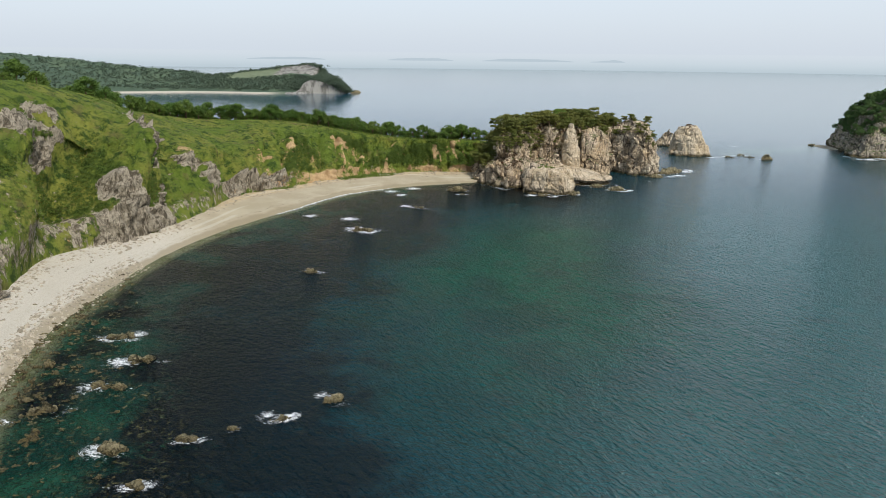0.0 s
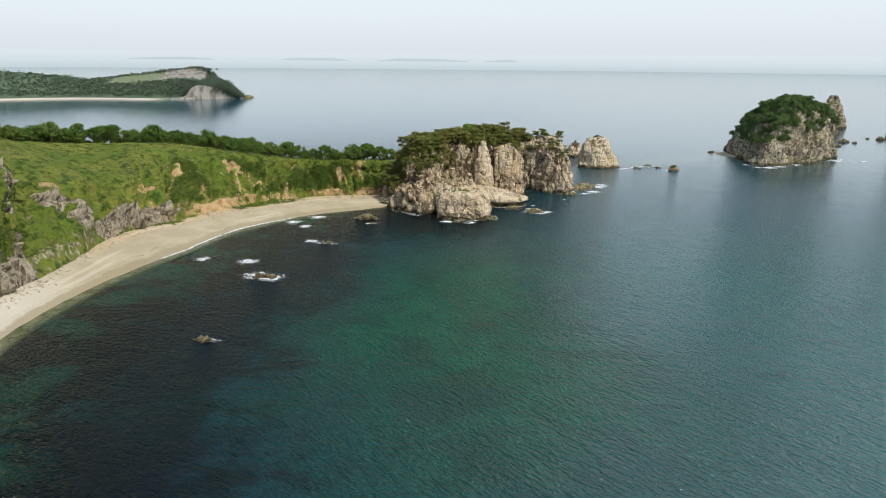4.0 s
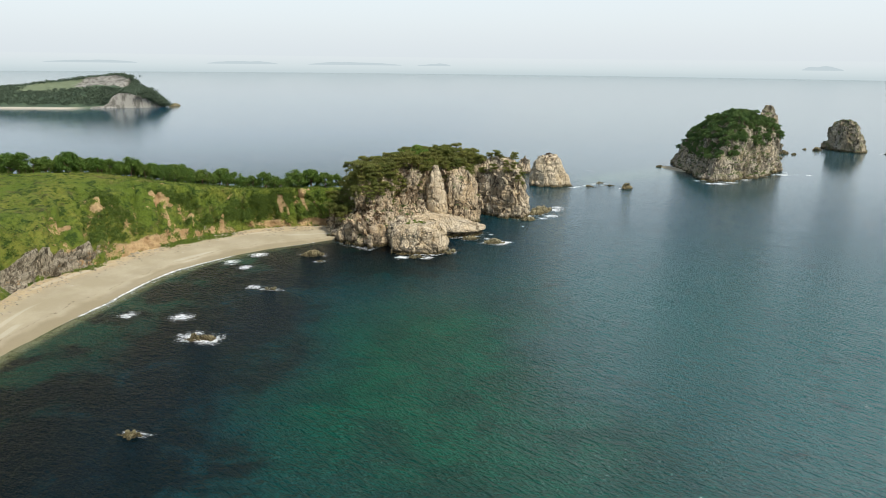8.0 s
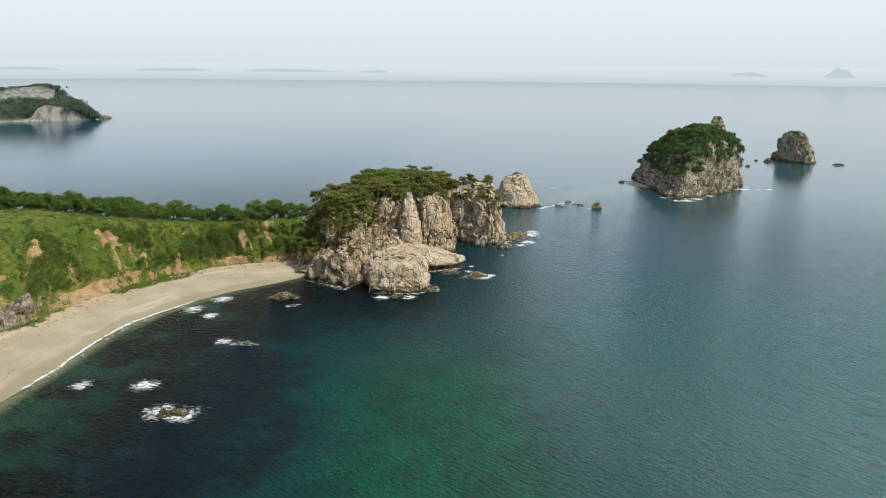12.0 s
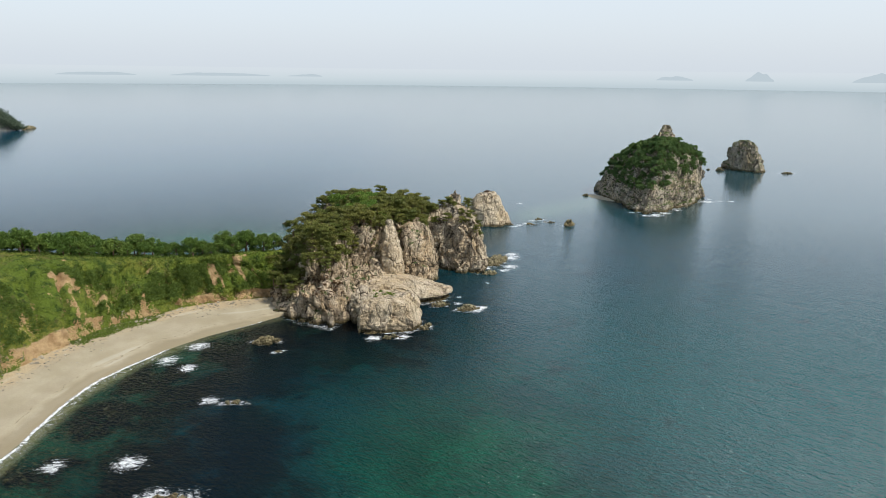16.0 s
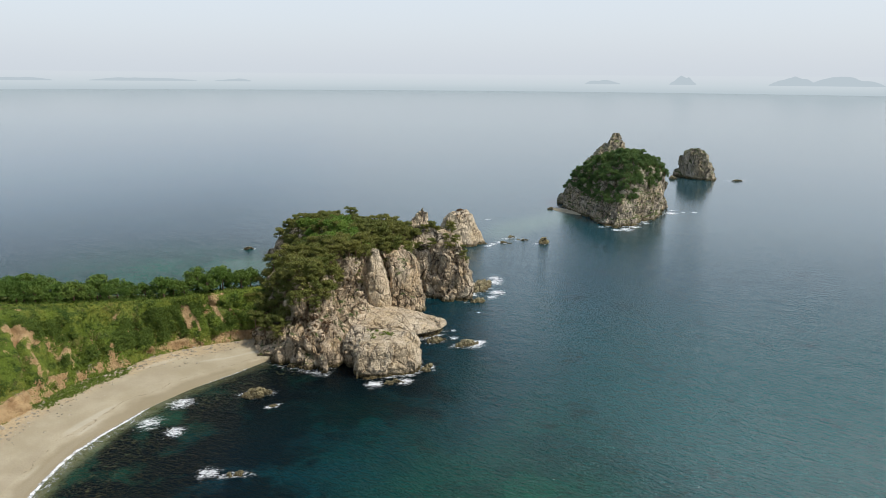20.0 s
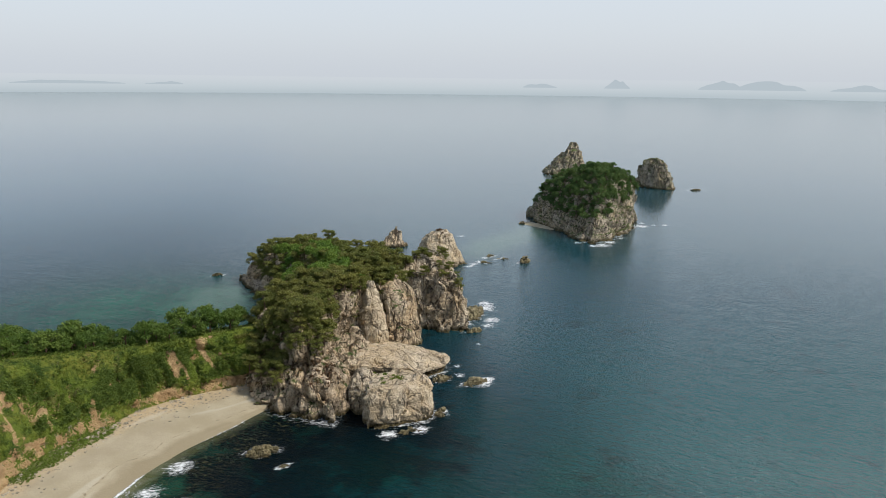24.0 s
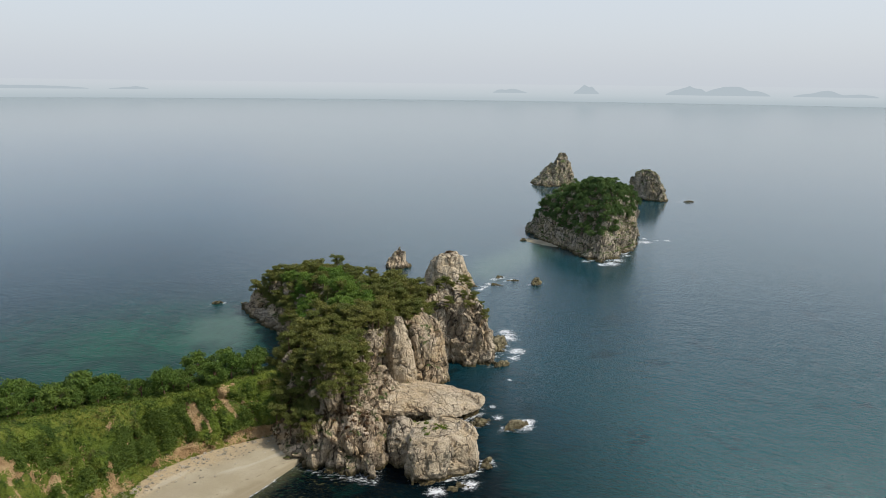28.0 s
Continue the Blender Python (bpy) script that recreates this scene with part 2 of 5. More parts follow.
def hill_material():
    m, nt, b = material("grassy_slope", 0.95, 0.2)
    geo = nt.nodes.new("ShaderNodeNewGeometry")
    nor = n_sep(nt, geo.outputs["Normal"])
    g1, g2, g3 = n_noise(nt, 0.06, 5, 0.6), n_noise(nt, 0.35, 5, 0.65), n_noise(nt, 2.2, 4, 0.7)
    c = n_mix(nt, n_range(nt, g1, 0.38, 0.62), (0.135, 0.192, 0.025), (0.235, 0.250, 0.045))
    c = n_mix(nt, n_range(nt, g2, 0.46, 0.64), c, (0.040, 0.076, 0.012))
    c = n_mix(nt, n_range(nt, n_noise(nt, 0.16, 5, 0.7), 0.52, 0.68, 0, 0.6), c, (0.17, 0.135, 0.055))
    c = n_mix(nt, n_range(nt, g3, 0.5, 0.75, 0, 0.6), c, (0.050, 0.075, 0.014))
    rock = n_mix(nt, n_range(nt, n_noise(nt, 0.6, 8, 0.75, (1, 1, 0.35), 0.8), 0.46, 0.58), (0.49, 0.43, 0.33), (0.14, 0.115, 0.08))
    seam = n_math(nt, "ABSOLUTE", n_math(nt, "SUBTRACT", n_noise(nt, 0.7, 6, 0.65, (1, 1, 0.5), 1.2), 0.5))
    rock = n_mix(nt, n_range(nt, seam, 0.0, 0.03, 0.65, 0.0), rock, (0.06, 0.052, 0.04))
    rock = n_mix(nt, n_range(nt, g3, 0.52, 0.68, 0, 0.5), rock, (0.16, 0.15, 0.095))
    soil = n_mix(nt, n_range(nt, g2, 0.4, 0.65), (0.60, 0.42, 0.225), (0.42, 0.27, 0.135))
    rk = n_math(nt, "ADD", n_attr(nt, "rocky"), n_math(nt, "MULTIPLY", n_math(nt, "SUBTRACT", n_noise(nt, 0.5, 7, 0.72, (1, 1, 0.6)), 0.5), 2.2))
    c = n_mix(nt, n_range(nt, rk, 0.45, 0.62), c, rock)
    sl = n_math(nt, "ADD", n_attr(nt, "soil"), n_math(nt, "ADD", n_math(nt, "MULTIPLY", n_math(nt, "SUBTRACT", g2, 0.5), 1.6), n_math(nt, "MULTIPLY", n_math(nt, "SUBTRACT", g3, 0.5), 1.5)))
    c = n_mix(nt, n_range(nt, sl, 0.48, 0.66), c, soil)
    nt.links.new(c, b.inputs["Base Color"])
    n_bump(nt, b, n_math(nt, "ADD", n_math(nt, "MULTIPLY", g2, 1.6), n_math(nt, "ADD", g3, n_math(nt, "MULTIPLY", n_noise(nt, 0.9, 5, 0.65), 0.9))), 1.0, 1.0)
    return m


HILL = hill_material()


def sand_material():
    m, nt, b = material("sand", 0.95, 0.2)
    g1, g2 = n_noise(nt, 0.12, 4), n_noise(nt, 2.5, 5, 0.75)
    c = n_mix(nt, n_range(nt, g1, 0.35, 0.65), (0.42, 0.365, 0.255), (0.35, 0.30, 0.20))
    c = n_mix(nt, n_range(nt, g2, 0.47, 0.66, 0, 0.5), c, (0.31, 0.27, 0.195))
    upper = n_math(nt, "ADD", n_attr(nt, "upper"), n_math(nt, "MULTIPLY", n_math(nt, "SUBTRACT", n_noise(nt, 0.3, 5, 0.65), 0.5), 1.2))
    c = n_mix(nt, n_range(nt, upper, 0.35, 0.95, 0, 0.75), c, n_mix(nt, n_range(nt, g2, 0.42, 0.6), (0.50, 0.385, 0.23), (0.36, 0.27, 0.155)))
    ln = n_attr(nt, "line")
    c = n_mix(nt, n_range(nt, ln, 0.52, 0.72, 0, 0.30), c, (0.33, 0.28, 0.20))
    c = n_mix(nt, n_range(nt, ln, 0.30, 0.42, 0.35, 0), c, (0.55, 0.51, 0.42))
    c = n_mix(nt, n_range(nt, n_attr(nt, "stony"), 0, 1, 0, 0.75), c, n_mix(nt, n_range(nt, n_noise(nt, 4.0, 5, 0.8), 0.42, 0.62), (0.56, 0.53, 0.46), (0.40, 0.365, 0.30)))
    wob = n_math(nt, "MULTIPLY", n_math(nt, "SUBTRACT", n_noise(nt, 0.35, 4), 0.5), 0.5)
    wet = n_math(nt, "ADD", n_attr(nt, "wet"), wob)
    c = n_mix(nt, n_range(nt, wet, 0.25, 0.85, 0, 0.75), c, (0.26, 0.215, 0.135))
    gr = n_math(nt, "ADD", n_attr(nt, "grassy"), n_math(nt, "MULTIPLY", n_math(nt, "SUBTRACT", n_noise(nt, 0.9, 5), 0.5), 1.2))
    c = n_mix(nt, n_range(nt, gr, 0.55, 0.7, 0, 0.8), c, (0.10, 0.125, 0.035))
    wrack = n_math(nt, "ABSOLUTE", n_math(nt, "SUBTRACT", n_math(nt, "ADD", n_attr(nt, "wet"), n_math(nt, "MULTIPLY", n_math(nt, "SUBTRACT", n_noise(nt, 0.25, 4), 0.5), 0.35)), 0.12))
    c = n_mix(nt, n_math(nt, "MULTIPLY", n_range(nt, wrack, 0.0, 0.05, 0.75, 0), n_range(nt, n_noise(nt, 0.8, 5, 0.7), 0.48, 0.6)), c, (0.16, 0.125, 0.075))
    nt.links.new(c, b.inputs["Base Color"])
    n_bump(nt, b, g2, 0.8, 0.2)
    return m


SAND = sand_material()


def leaf_material(name, a, b_, back):
    m, nt, b = material(name, 0.6, 0.25)
    info = nt.nodes.new("ShaderNodeObjectInfo")
    geo = nt.nodes.new("ShaderNodeNewGeometry")
    c = n_mix(nt, info.outputs["Random"], a, b_)
    c = n_mix(nt, n_math(nt, "MULTIPLY", geo.outputs["Random Per Island"], 0.55), c, back)
    c = n_mix(nt, n_range(nt, n_noise(nt, 0.5, 3), 0.4, 0.7, 0, 0.5), c, back)
    nt.links.new(c, b.inputs["Base Color"])
    tr, mx = nt.nodes.new("ShaderNodeBsdfTranslucent"), nt.nodes.new("ShaderNodeMixShader")
    nt.links.new(c, tr.inputs[0])
    mx.inputs[0].default_value = 0.35
    nt.links.new(b.outputs[0], mx.inputs[1])
    nt.links.new(tr.outputs[0], mx.inputs[2])
    nt.links.new(mx.outputs[0], nt.nodes["Material Output"].inputs[0])
    return m


PINE = leaf_material("pine_needles", (0.170, 0.200, 0.043), (0.280, 0.270, 0.066), (0.078, 0.092, 0.025))
LEAF = leaf_material("broad_leaves", (0.105, 0.190, 0.030), (0.180, 0.250, 0.044), (0.048, 0.095, 0.019))
LEAF_FRESH = leaf_material("fresh_leaves", (0.150, 0.270, 0.040), (0.235, 0.335, 0.055), (0.068, 0.130, 0.024))
LEAF_DARK = leaf_material("dark_leaves", (0.115, 0.200, 0.055), (0.180, 0.262, 0.070), (0.060, 0.112, 0.040))
SHRUB = leaf_material("shrub_leaves", (0.095, 0.165, 0.024), (0.140, 0.190, 0.034), (0.052, 0.095, 0.016))
# greyed, bluish greens: distance haze is mixed into the leaf colour
HAZED_LEAF = leaf_material("hazed_far_leaves", (0.100, 0.140, 0.090), (0.120, 0.155, 0.100), (0.080, 0.115, 0.080))
TUFT = leaf_material("grass_blades", (0.14, 0.22, 0.030), (0.21, 0.25, 0.045), (0.085, 0.135, 0.020))
RUST = leaf_material("rusty_shrub", (0.16, 0.08, 0.04), (0.13, 0.09, 0.04), (0.06, 0.04, 0.02))
BARK, _nt, _b = material("bark", 0.95, 0.1)
_nt.links.new(n_mix(_nt, n_noise(_nt, 3, 4), (0.10, 0.065, 0.045), (0.20, 0.13, 0.09)), _b.inputs["Base Color"])


def water_material():
    m, nt, b = material("sea_water", 0.12, 0.42)
    b.inputs["IOR"].default_value = 1.33
    depth, foam, kelp_mirror, sky_sheen = n_attr(nt, "shallow"), n_attr(nt, "foam"), n_attr(nt, "kelp_mirror"), n_attr(nt, "sky_sheen")
    g1, g2 = n_noise(nt, 0.010, 4, 0.5), n_noise(nt, 0.07, 5, 0.62, None, 0.8)
    deep = n_mix(nt, n_range(nt, g1, 0.36, 0.64), (0.0024, 0.025, 0.038), (0.0020, 0.018, 0.030))
    shoal = n_mix(nt, n_range(nt, g2, 0.38, 0.64), (0.0005, 0.038, 0.024), (0.001, 0.072, 0.040))
    c = n_mix(nt, depth, deep, shoal)
    # greener inside the bay, bluer towards the open water in the north
    north = n_sep(nt, nt.nodes.new("ShaderNodeNewGeometry").outputs["Position"])[1]
    bay = n_mix(nt, n_range(nt, north, -130, 40), (0.007, 0.082, 0.077), (0.007, 0.054, 0.072))
    # offshore water lightened: part of the sky's sheen is put into its colour
    c = n_mix(nt, n_math(nt, "MULTIPLY", n_range(nt, sky_sheen, 0, 1, 0, 0.8), n_range(nt, depth, 0, 1, 1.0, 0.1)), c, bay)
    # base colour made bluer and lighter with distance, against the grey mirrored sky
    c = n_mix(nt, n_math(nt, "MULTIPLY", n_range(nt, n_attr(nt, "view_distance"), 0.55, 0.85, 0, 0.8), n_range(nt, sky_sheen, 0.1, 0.8, 1.0, 0.0)), c, (0.005, 0.060, 0.105))
    c = n_mix(nt, n_range(nt, n_attr(nt, "bank"), 0, 1, 0, 0.85), c, n_mix(nt, n_range(nt, g2, 0.40, 0.62), (0.003, 0.026, 0.016), (0.013, 0.064, 0.034)))
    g4 = n_noise(nt, 0.22, 5, 0.68, None, 1.2)
    kp = n_math(nt, "ADD", kelp_mirror, n_math(nt, "ADD", n_math(nt, "MULTIPLY", n_math(nt, "SUBTRACT", g2, 0.5), 2.6), n_math(nt, "MULTIPLY", n_math(nt, "SUBTRACT", g4, 0.5), 1.3)))
    # dark weed, and the headland's reflection painted near-black into the water
    weed_mirror = n_math(nt, "MULTIPLY", n_range(nt, kp, 0.12, 0.95, 0.0, 0.97), n_range(nt, n_attr(nt, "bank"), 0, 0.7, 0.86, 1.0))
    c = n_mix(nt, weed_mirror, c, (0.0006, 0.0030, 0.0054))
    fronds = n_math(nt, "MULTIPLY", n_range(nt, n_noise(nt, 1.1, 6, 0.72, None, 1.0), 0.54, 0.70), n_math(nt, "MULTIPLY", weed_mirror, n_range(nt, n_attr(nt, "bank"), 0.0, 0.8)))
    c = n_mix(nt, fronds, c, (0.030, 0.026, 0.012))
    stones = n_noise(nt, 0.9, 6, 0.7, None, 0.3)
    st = n_math(nt, "MULTIPLY", n_range(nt, n_math(nt, "ADD", stones, n_math(nt, "MULTIPLY", n_attr(nt, "bed"), 0.05)), 0.56, 0.70), n_range(nt, n_attr(nt, "bed"), 0.0, 0.8))
    c = n_mix(nt, st, c, n_mix(nt, n_range(nt, n_noise(nt, 0.1, 3), 0.45, 0.6), (0.062, 0.060, 0.028), (0.012, 0.045, 0.024)))
    c = n_mix(nt, n_range(nt, n_math(nt, "ADD", n_attr(nt, "pale"), n_math(nt, "MULTIPLY", n_math(nt, "SUBTRACT", g2, 0.5), 1.0)), 0.1, 1.1, 0, 0.8), c, (0.065, 0.125, 0.100))
    clear = n_range(nt, n_math(nt, "ADD", n_attr(nt, "edge"), n_math(nt, "MULTIPLY", n_math(nt, "SUBTRACT", g4, 0.5), 0.7)), 0.15, 1.0)
    c = n_mix(nt, clear, c, n_mix(nt, n_range(nt, g4, 0.42, 0.6), (0.16, 0.165, 0.095), (0.085, 0.095, 0.040)))
    f1 = n_math(nt, "MULTIPLY", n_math(nt, "SUBTRACT", n_noise(nt, 0.5, 8, 0.76, (0.7, 1.3, 1), 2.0), 0.5), 2.8)
    f2 = n_math(nt, "MULTIPLY", n_math(nt, "SUBTRACT", n_noise(nt, 2.3, 5, 0.75, None, 1.0), 0.5), 1.3)
    fm = n_range(nt, n_math(nt, "ADD", foam, n_math(nt, "ADD", f1, f2)), 0.58, 1.20)
    fm = n_math(nt, "MULTIPLY", fm, n_range(nt, foam, 0.04, 0.22))
    c = n_mix(nt, fm, c, (0.78, 0.80, 0.81))
    nt.links.new(c, b.inputs["Base Color"])
    nt.links.new(n_math(nt, "MAXIMUM", n_range(nt, fm, 0, 1, 0.0, 0.9), n_range(nt, n_attr(nt, "view_distance"), 0.3, 1.0, 0.17, 0.08)), b.inputs["Roughness"])
    # gloss raised offshore and with distance to stand in for sky sheen
    gloss = n_math(nt, "ADD", n_range(nt, sky_sheen, 0, 1, 0.12, 1.6), n_range(nt, n_attr(nt, "view_distance"), 0.55, 0.97, 0, 0.35))
    nt.links.new(gloss, b.inputs["Specular IOR Level"])
    def ripples(scale, detail, long, wide, turn, dist):
        geo = nt.nodes.new("ShaderNodeNewGeometry")
        rot, mp, t = nt.nodes.new("ShaderNodeVectorRotate"), nt.nodes.new("ShaderNodeMapping"), nt.nodes.new("ShaderNodeTexNoise")
        rot.rotation_type = "Z_AXIS"
        rot.inputs["Angle"].default_value = radians(turn)
        mp.inputs["Scale"].default_value = (long, wide, 1)
        t.inputs["Scale"].default_value, t.inputs["Detail"].default_value, t.inputs["Distortion"].default_value = scale, detail, dist
        nt.links.new(geo.outputs["Position"], rot.inputs["Vector"])
        nt.links.new(rot.outputs[0], mp.inputs["Vector"])
        nt.links.new(mp.outputs[0], t.inputs["Vector"])
        return t.outputs["Fac"]
    # swell, chop with long crests, and cross ripples; heights in metres
    w1, w2, w3, w4 = ripples(0.10, 2, 0.6, 1.4, 40, 0.3), ripples(0.34, 3, 0.55, 1.7, 42, 0.6), ripples(1.0, 3, 0.6, 1.35, 34, 0.5), ripples(2.2, 2, 0.9, 1.2, -12, 0.3)
    h = n_math(nt, "ADD", n_math(nt, "ADD", n_math(nt, "MULTIPLY", w1, 0.9), n_math(nt, "MULTIPLY", w2, 0.75)), n_math(nt, "ADD", n_math(nt, "MULTIPLY", w3, 0.9), n_math(nt, "MULTIPLY", w4, 0.32)))
    bump = n_bump(nt, b, h, 1.0, 1.0)
    nt.links.new(n_math(nt, "MULTIPLY", n_range(nt, n_attr(nt, "view_distance"), 0.15, 0.76, 1.2, 0.04), n_range(nt, kelp_mirror, 0.1, 0.9, 1.0, 0.8)), bump.inputs["Strength"])
    return m


WATER = water_material()


# ---------------------------------------------------------------- mesh helpers
def mesh_object(name, verts, faces, mats, attrs=None, flat=False, face_mats=None):
    me = bpy.data.meshes.new(name)
    verts = np.asarray(verts, float)
    me.from_pydata(verts.tolist(), [], faces.tolist() if isinstance(faces, np.ndarray) else faces)
    for m in mats if isinstance(mats, (list, tuple)) else [mats]:
        me.materials.append(m)
    for k, v in (attrs or {}).items():
        a = me.attributes.new(k, "FLOAT", "POINT")
        a.data.foreach_set("value", np.asarray(v, np.float32))
    if face_mats is not None:
        me.polygons.foreach_set("material_index", np.asarray(face_mats, np.int32))
    if not flat:
        me.polygons.foreach_set("use_smooth", np.ones(len(me.polygons), bool))
    me.update()
    return new(name, me)


def part(name, verts, faces, mat, parent, label="", **kw):
    ob = mesh_object(name, verts, faces, mat, **kw)
    ob.parent = parent
    if label:
        ob["label"] = label
    return ob


def thing(name, place, label, category, group="", kind=""):
    e = new(name)
    e.empty_display_size = 0.5
    e.location = place
    return tagged(e, label, category, group, kind)


def grid_faces(nu, nv, wrap=False):
    i, j = np.meshgrid(np.arange(nu - (0 if wrap else 1)), np.arange(nv - 1), indexing="ij")
    a = i * nv + j
    b = ((i + 1) % nu) * nv + j
    return np.stack([a, b, b + 1, a + 1], -1).reshape(-1, 4)


def rock_mass(levels, n=160, m=70, rough=1.0, block=3.2, seed=0, cap=1.5, edge=1.0, big=0.6):
    """A cliffy body through closed outlines at rising heights [(z, outline)]; blocks, clefts and ledges are worked into it.
    Returns vertices and faces round a closed wall with a domed top."""
    zs = np.array([z for z, _ in levels], float)
    rings = np.stack([ring(o, n) for _, o in levels])            # level, angle, xy
    run = np.linalg.norm(np.diff(rings, axis=0), axis=2)
    way = np.concatenate([[0], np.cumsum(np.hypot(np.diff(zs), 0.5 * run.mean(1) + 0.5 * run.max(1)))])
    ww = np.linspace(0, way[-1], m)
    zz = np.interp(ww, way, zs)
    V = np.empty((n, m, 3))
    for a in range(n):
        V[a, :, 0] = np.interp(ww, way, rings[:, a, 0])
        V[a, :, 1] = np.interp(ww, way, rings[:, a, 1])
        V[a, :, 2] = zz
    mid = V.mean((0, 1))
    cap_n = max(6, n // 10)
    top = V[:, -1, :]
    centre = top.mean(0)
    caps = []
    for k in range(1, cap_n + 1):
        u = k / cap_n
        r = top * (1 - u) + centre * u
        r[:, 2] = zs[-1] + cap * math.sin(u * math.pi / 2)
        caps.append(r)
    V = np.concatenate([V, np.stack(caps, 1)], 1)
    nv = V.shape[1]
    P = V.reshape(-1, 3)
    tang = np.roll(V, -1, 0) - np.roll(V, 1, 0)
    out = np.stack([tang[..., 1], -tang[..., 0], np.zeros_like(tang[..., 0])], -1)
    out /= np.linalg.norm(out, axis=-1, keepdims=True) + 1e-6
    upness = np.zeros((n, nv))
    upness[:, m:] = np.linspace(0.2, 1, cap_n)
    out[..., 2] = upness
    out[:, -1, :2] = 0
    rise = np.gradient(V, axis=1)
    nor = np.cross(tang, rise)
    nor /= np.linalg.norm(nor, axis=-1, keepdims=True) + 1e-6
    nor *= np.sign((nor * (out + np.array((0, 0, 0.2)))).sum(-1, keepdims=True) + 1e-9)
    for _ in range(3):
        nor = 0.5 * nor + 0.25 * np.roll(nor, 1, 0) + 0.25 * np.roll(nor, -1, 0)
        nor[:, 1:-1] = 0.5 * nor[:, 1:-1] + 0.25 * nor[:, :-2] + 0.25 * nor[:, 2:]
    out[:, :m] = nor[:, :m]
    out[..., 2] = np.maximum(out[..., 2], 0)
    out = out.reshape(-1, 3)
    fade = np.repeat(np.concatenate([np.ones(m), np.linspace(1, 0.15, cap_n)])[None], n, 0).reshape(-1)
    warp = P + 1.2 * np.stack([vnoise(P / 4 + 9, seed + 5), vnoise(P / 4 + 31, seed + 6), vnoise(P / 4 + 57, seed + 7)], 1)
    fa, gap = facets(warp / np.array((block, block, block * 1.25)), seed)
    fb, gap2 = facets(warp / np.array((block * 0.45, block * 0.45, block * 0.62)), seed + 3)
    fc, gap3 = facets(P / np.array((block * 0.2, block * 0.2, block * 0.26)), seed + 6)
    c1, cleft, cval = cells(warp / np.array((block * 2.1, block * 2.1, block * 8)), seed + 9)
    d = 0.9 * fbm(P / 9.0, 3, seed + 1) + 2.8 * fa - 0.7 * np.exp(-gap * 20) + 1.15 * fb - 0.22 * np.exp(-gap2 * 18) + 0.32 * fc + 0.15 * fbm(P / 0.9, 2, seed + 2)
    c2, cleft2, cval2 = cells(warp / np.array((block * 0.9, block * 0.9, block * 2.6)), seed + 13)
    d = d + big * (2.6 * (cval - 0.4) - 3.6 * np.exp(-cleft * 9) + 1.1 * (cval2 - 0.5) - 0.8 * np.exp(-cleft2 * 11))
    strata = fbm(np.stack([P[:, 0] / 30, P[:, 1] / 30, P[:, 2] / 1.3], 1), 2, seed + 8)
    d = d + 0.6 * edge * strata
    P = P + out * (d * rough * fade)[:, None]
    P[:, 2] += 0.5 * rough * fbm(P / 3.0, 3, seed + 4)
    faces = grid_faces(n, nv, True)
    return P, faces, n, nv


def shrink(outline, k, dx=0.0, dy=0.0):
    P = np.asarray(outline, float)
    c = P.mean(0)
    return (P - c) * k + c + np.array((dx, dy))


def blob_outline(x, y, rx, ry, turn=0.0, seed=0, k=9):
    r = random.Random(seed)
    pts = []
    for i in range(k):
        a = 2 * math.pi * i / k
        q = r.uniform(0.78, 1.18)
        u, v = rx * q * math.cos(a), ry * q * math.sin(a)
        c, s = math.cos(turn), math.sin(turn)
        pts.append((x + u * c - v * s, y + u * s + v * c))
    return pts


# ---------------------------------------------------------------- plan of the shore, from the headland to the near end of the beach
SHORE = [(-29, -47), (-41, -59), (-52, -70), (-61, -85), (-67, -104), (-68, -126), (-69, -150), (-69, -166), (-65, -193), (-56, -220), (-44, -247), (-27, -270), (0, -300), (40, -345)]
FOOT = [(-22, -34), (-40, -37), (-57, -44), (-70, -57), (-79, -71), (-87, -99), (-93, -125), (-84, -158), (-79, -187), (-83, -213), (-68, -237), (-53, -260), (-26, -300), (11, -352)]
SHOULDER = [(-22, -28, 10), (-46.5, -33.5, 14), (-59, -39.5, 13.5), (-74, -47, 14.5), (-88, -60, 17.5), (-102, -80, 19), (-106, -114, 17), (-101, -147, 22), (-88, -173, 29), (-98, -197, 33), (-86, -231, 32), (-72, -262, 34), (-50, -305, 34), (-15, -360, 34)]
CREST = [(-24, -18, 15), (-48, -31, 16), (-60, -36, 16), (-75, -41, 17), (-93, -51, 20), (-119, -59, 23.5), (-152, -78, 24.5), (-148, -120, 31), (-128, -150, 37), (-124, -186, 44), (-116, -226, 46), (-104, -266, 46), (-85, -315, 42), (-50, -380, 40)]
BACK = [(-20, 8), (-46, 9), (-62, 9), (-82, 9), (-115, 8), (-152, 4), (-190, -22), (-215, -60), (-245, -100), (-300, -130), (-310, -200), (-310, -270), (-300, -330), (-280, -420)]

# main headland: outlines of the cliff at rising heights, from the beach corner round by the sea to the back
HEAD_0 = [(-36, -38), (-31, -48), (-22, -55), (-13, -59.5), (-8, -48), (-5, -35), (12, -19), (17, -8), (19, 4), (23, 16), (24, 40), (8, 75), (-18, 96), (-40, 88), (-31, 55), (-32, 10), (-42, -20)]
HEAD_6 = [(-34, -36), (-29.5, -46), (-21.5, -53.5), (-12.5, -57.5), (-9, -46), (-9, -32), (7, -16), (15.2, -7.5), (17, 4), (21, 16), (22, 40), (6, 72), (-17, 91), (-37, 83), (-28, 52), (-27, 10), (-37, -18)]
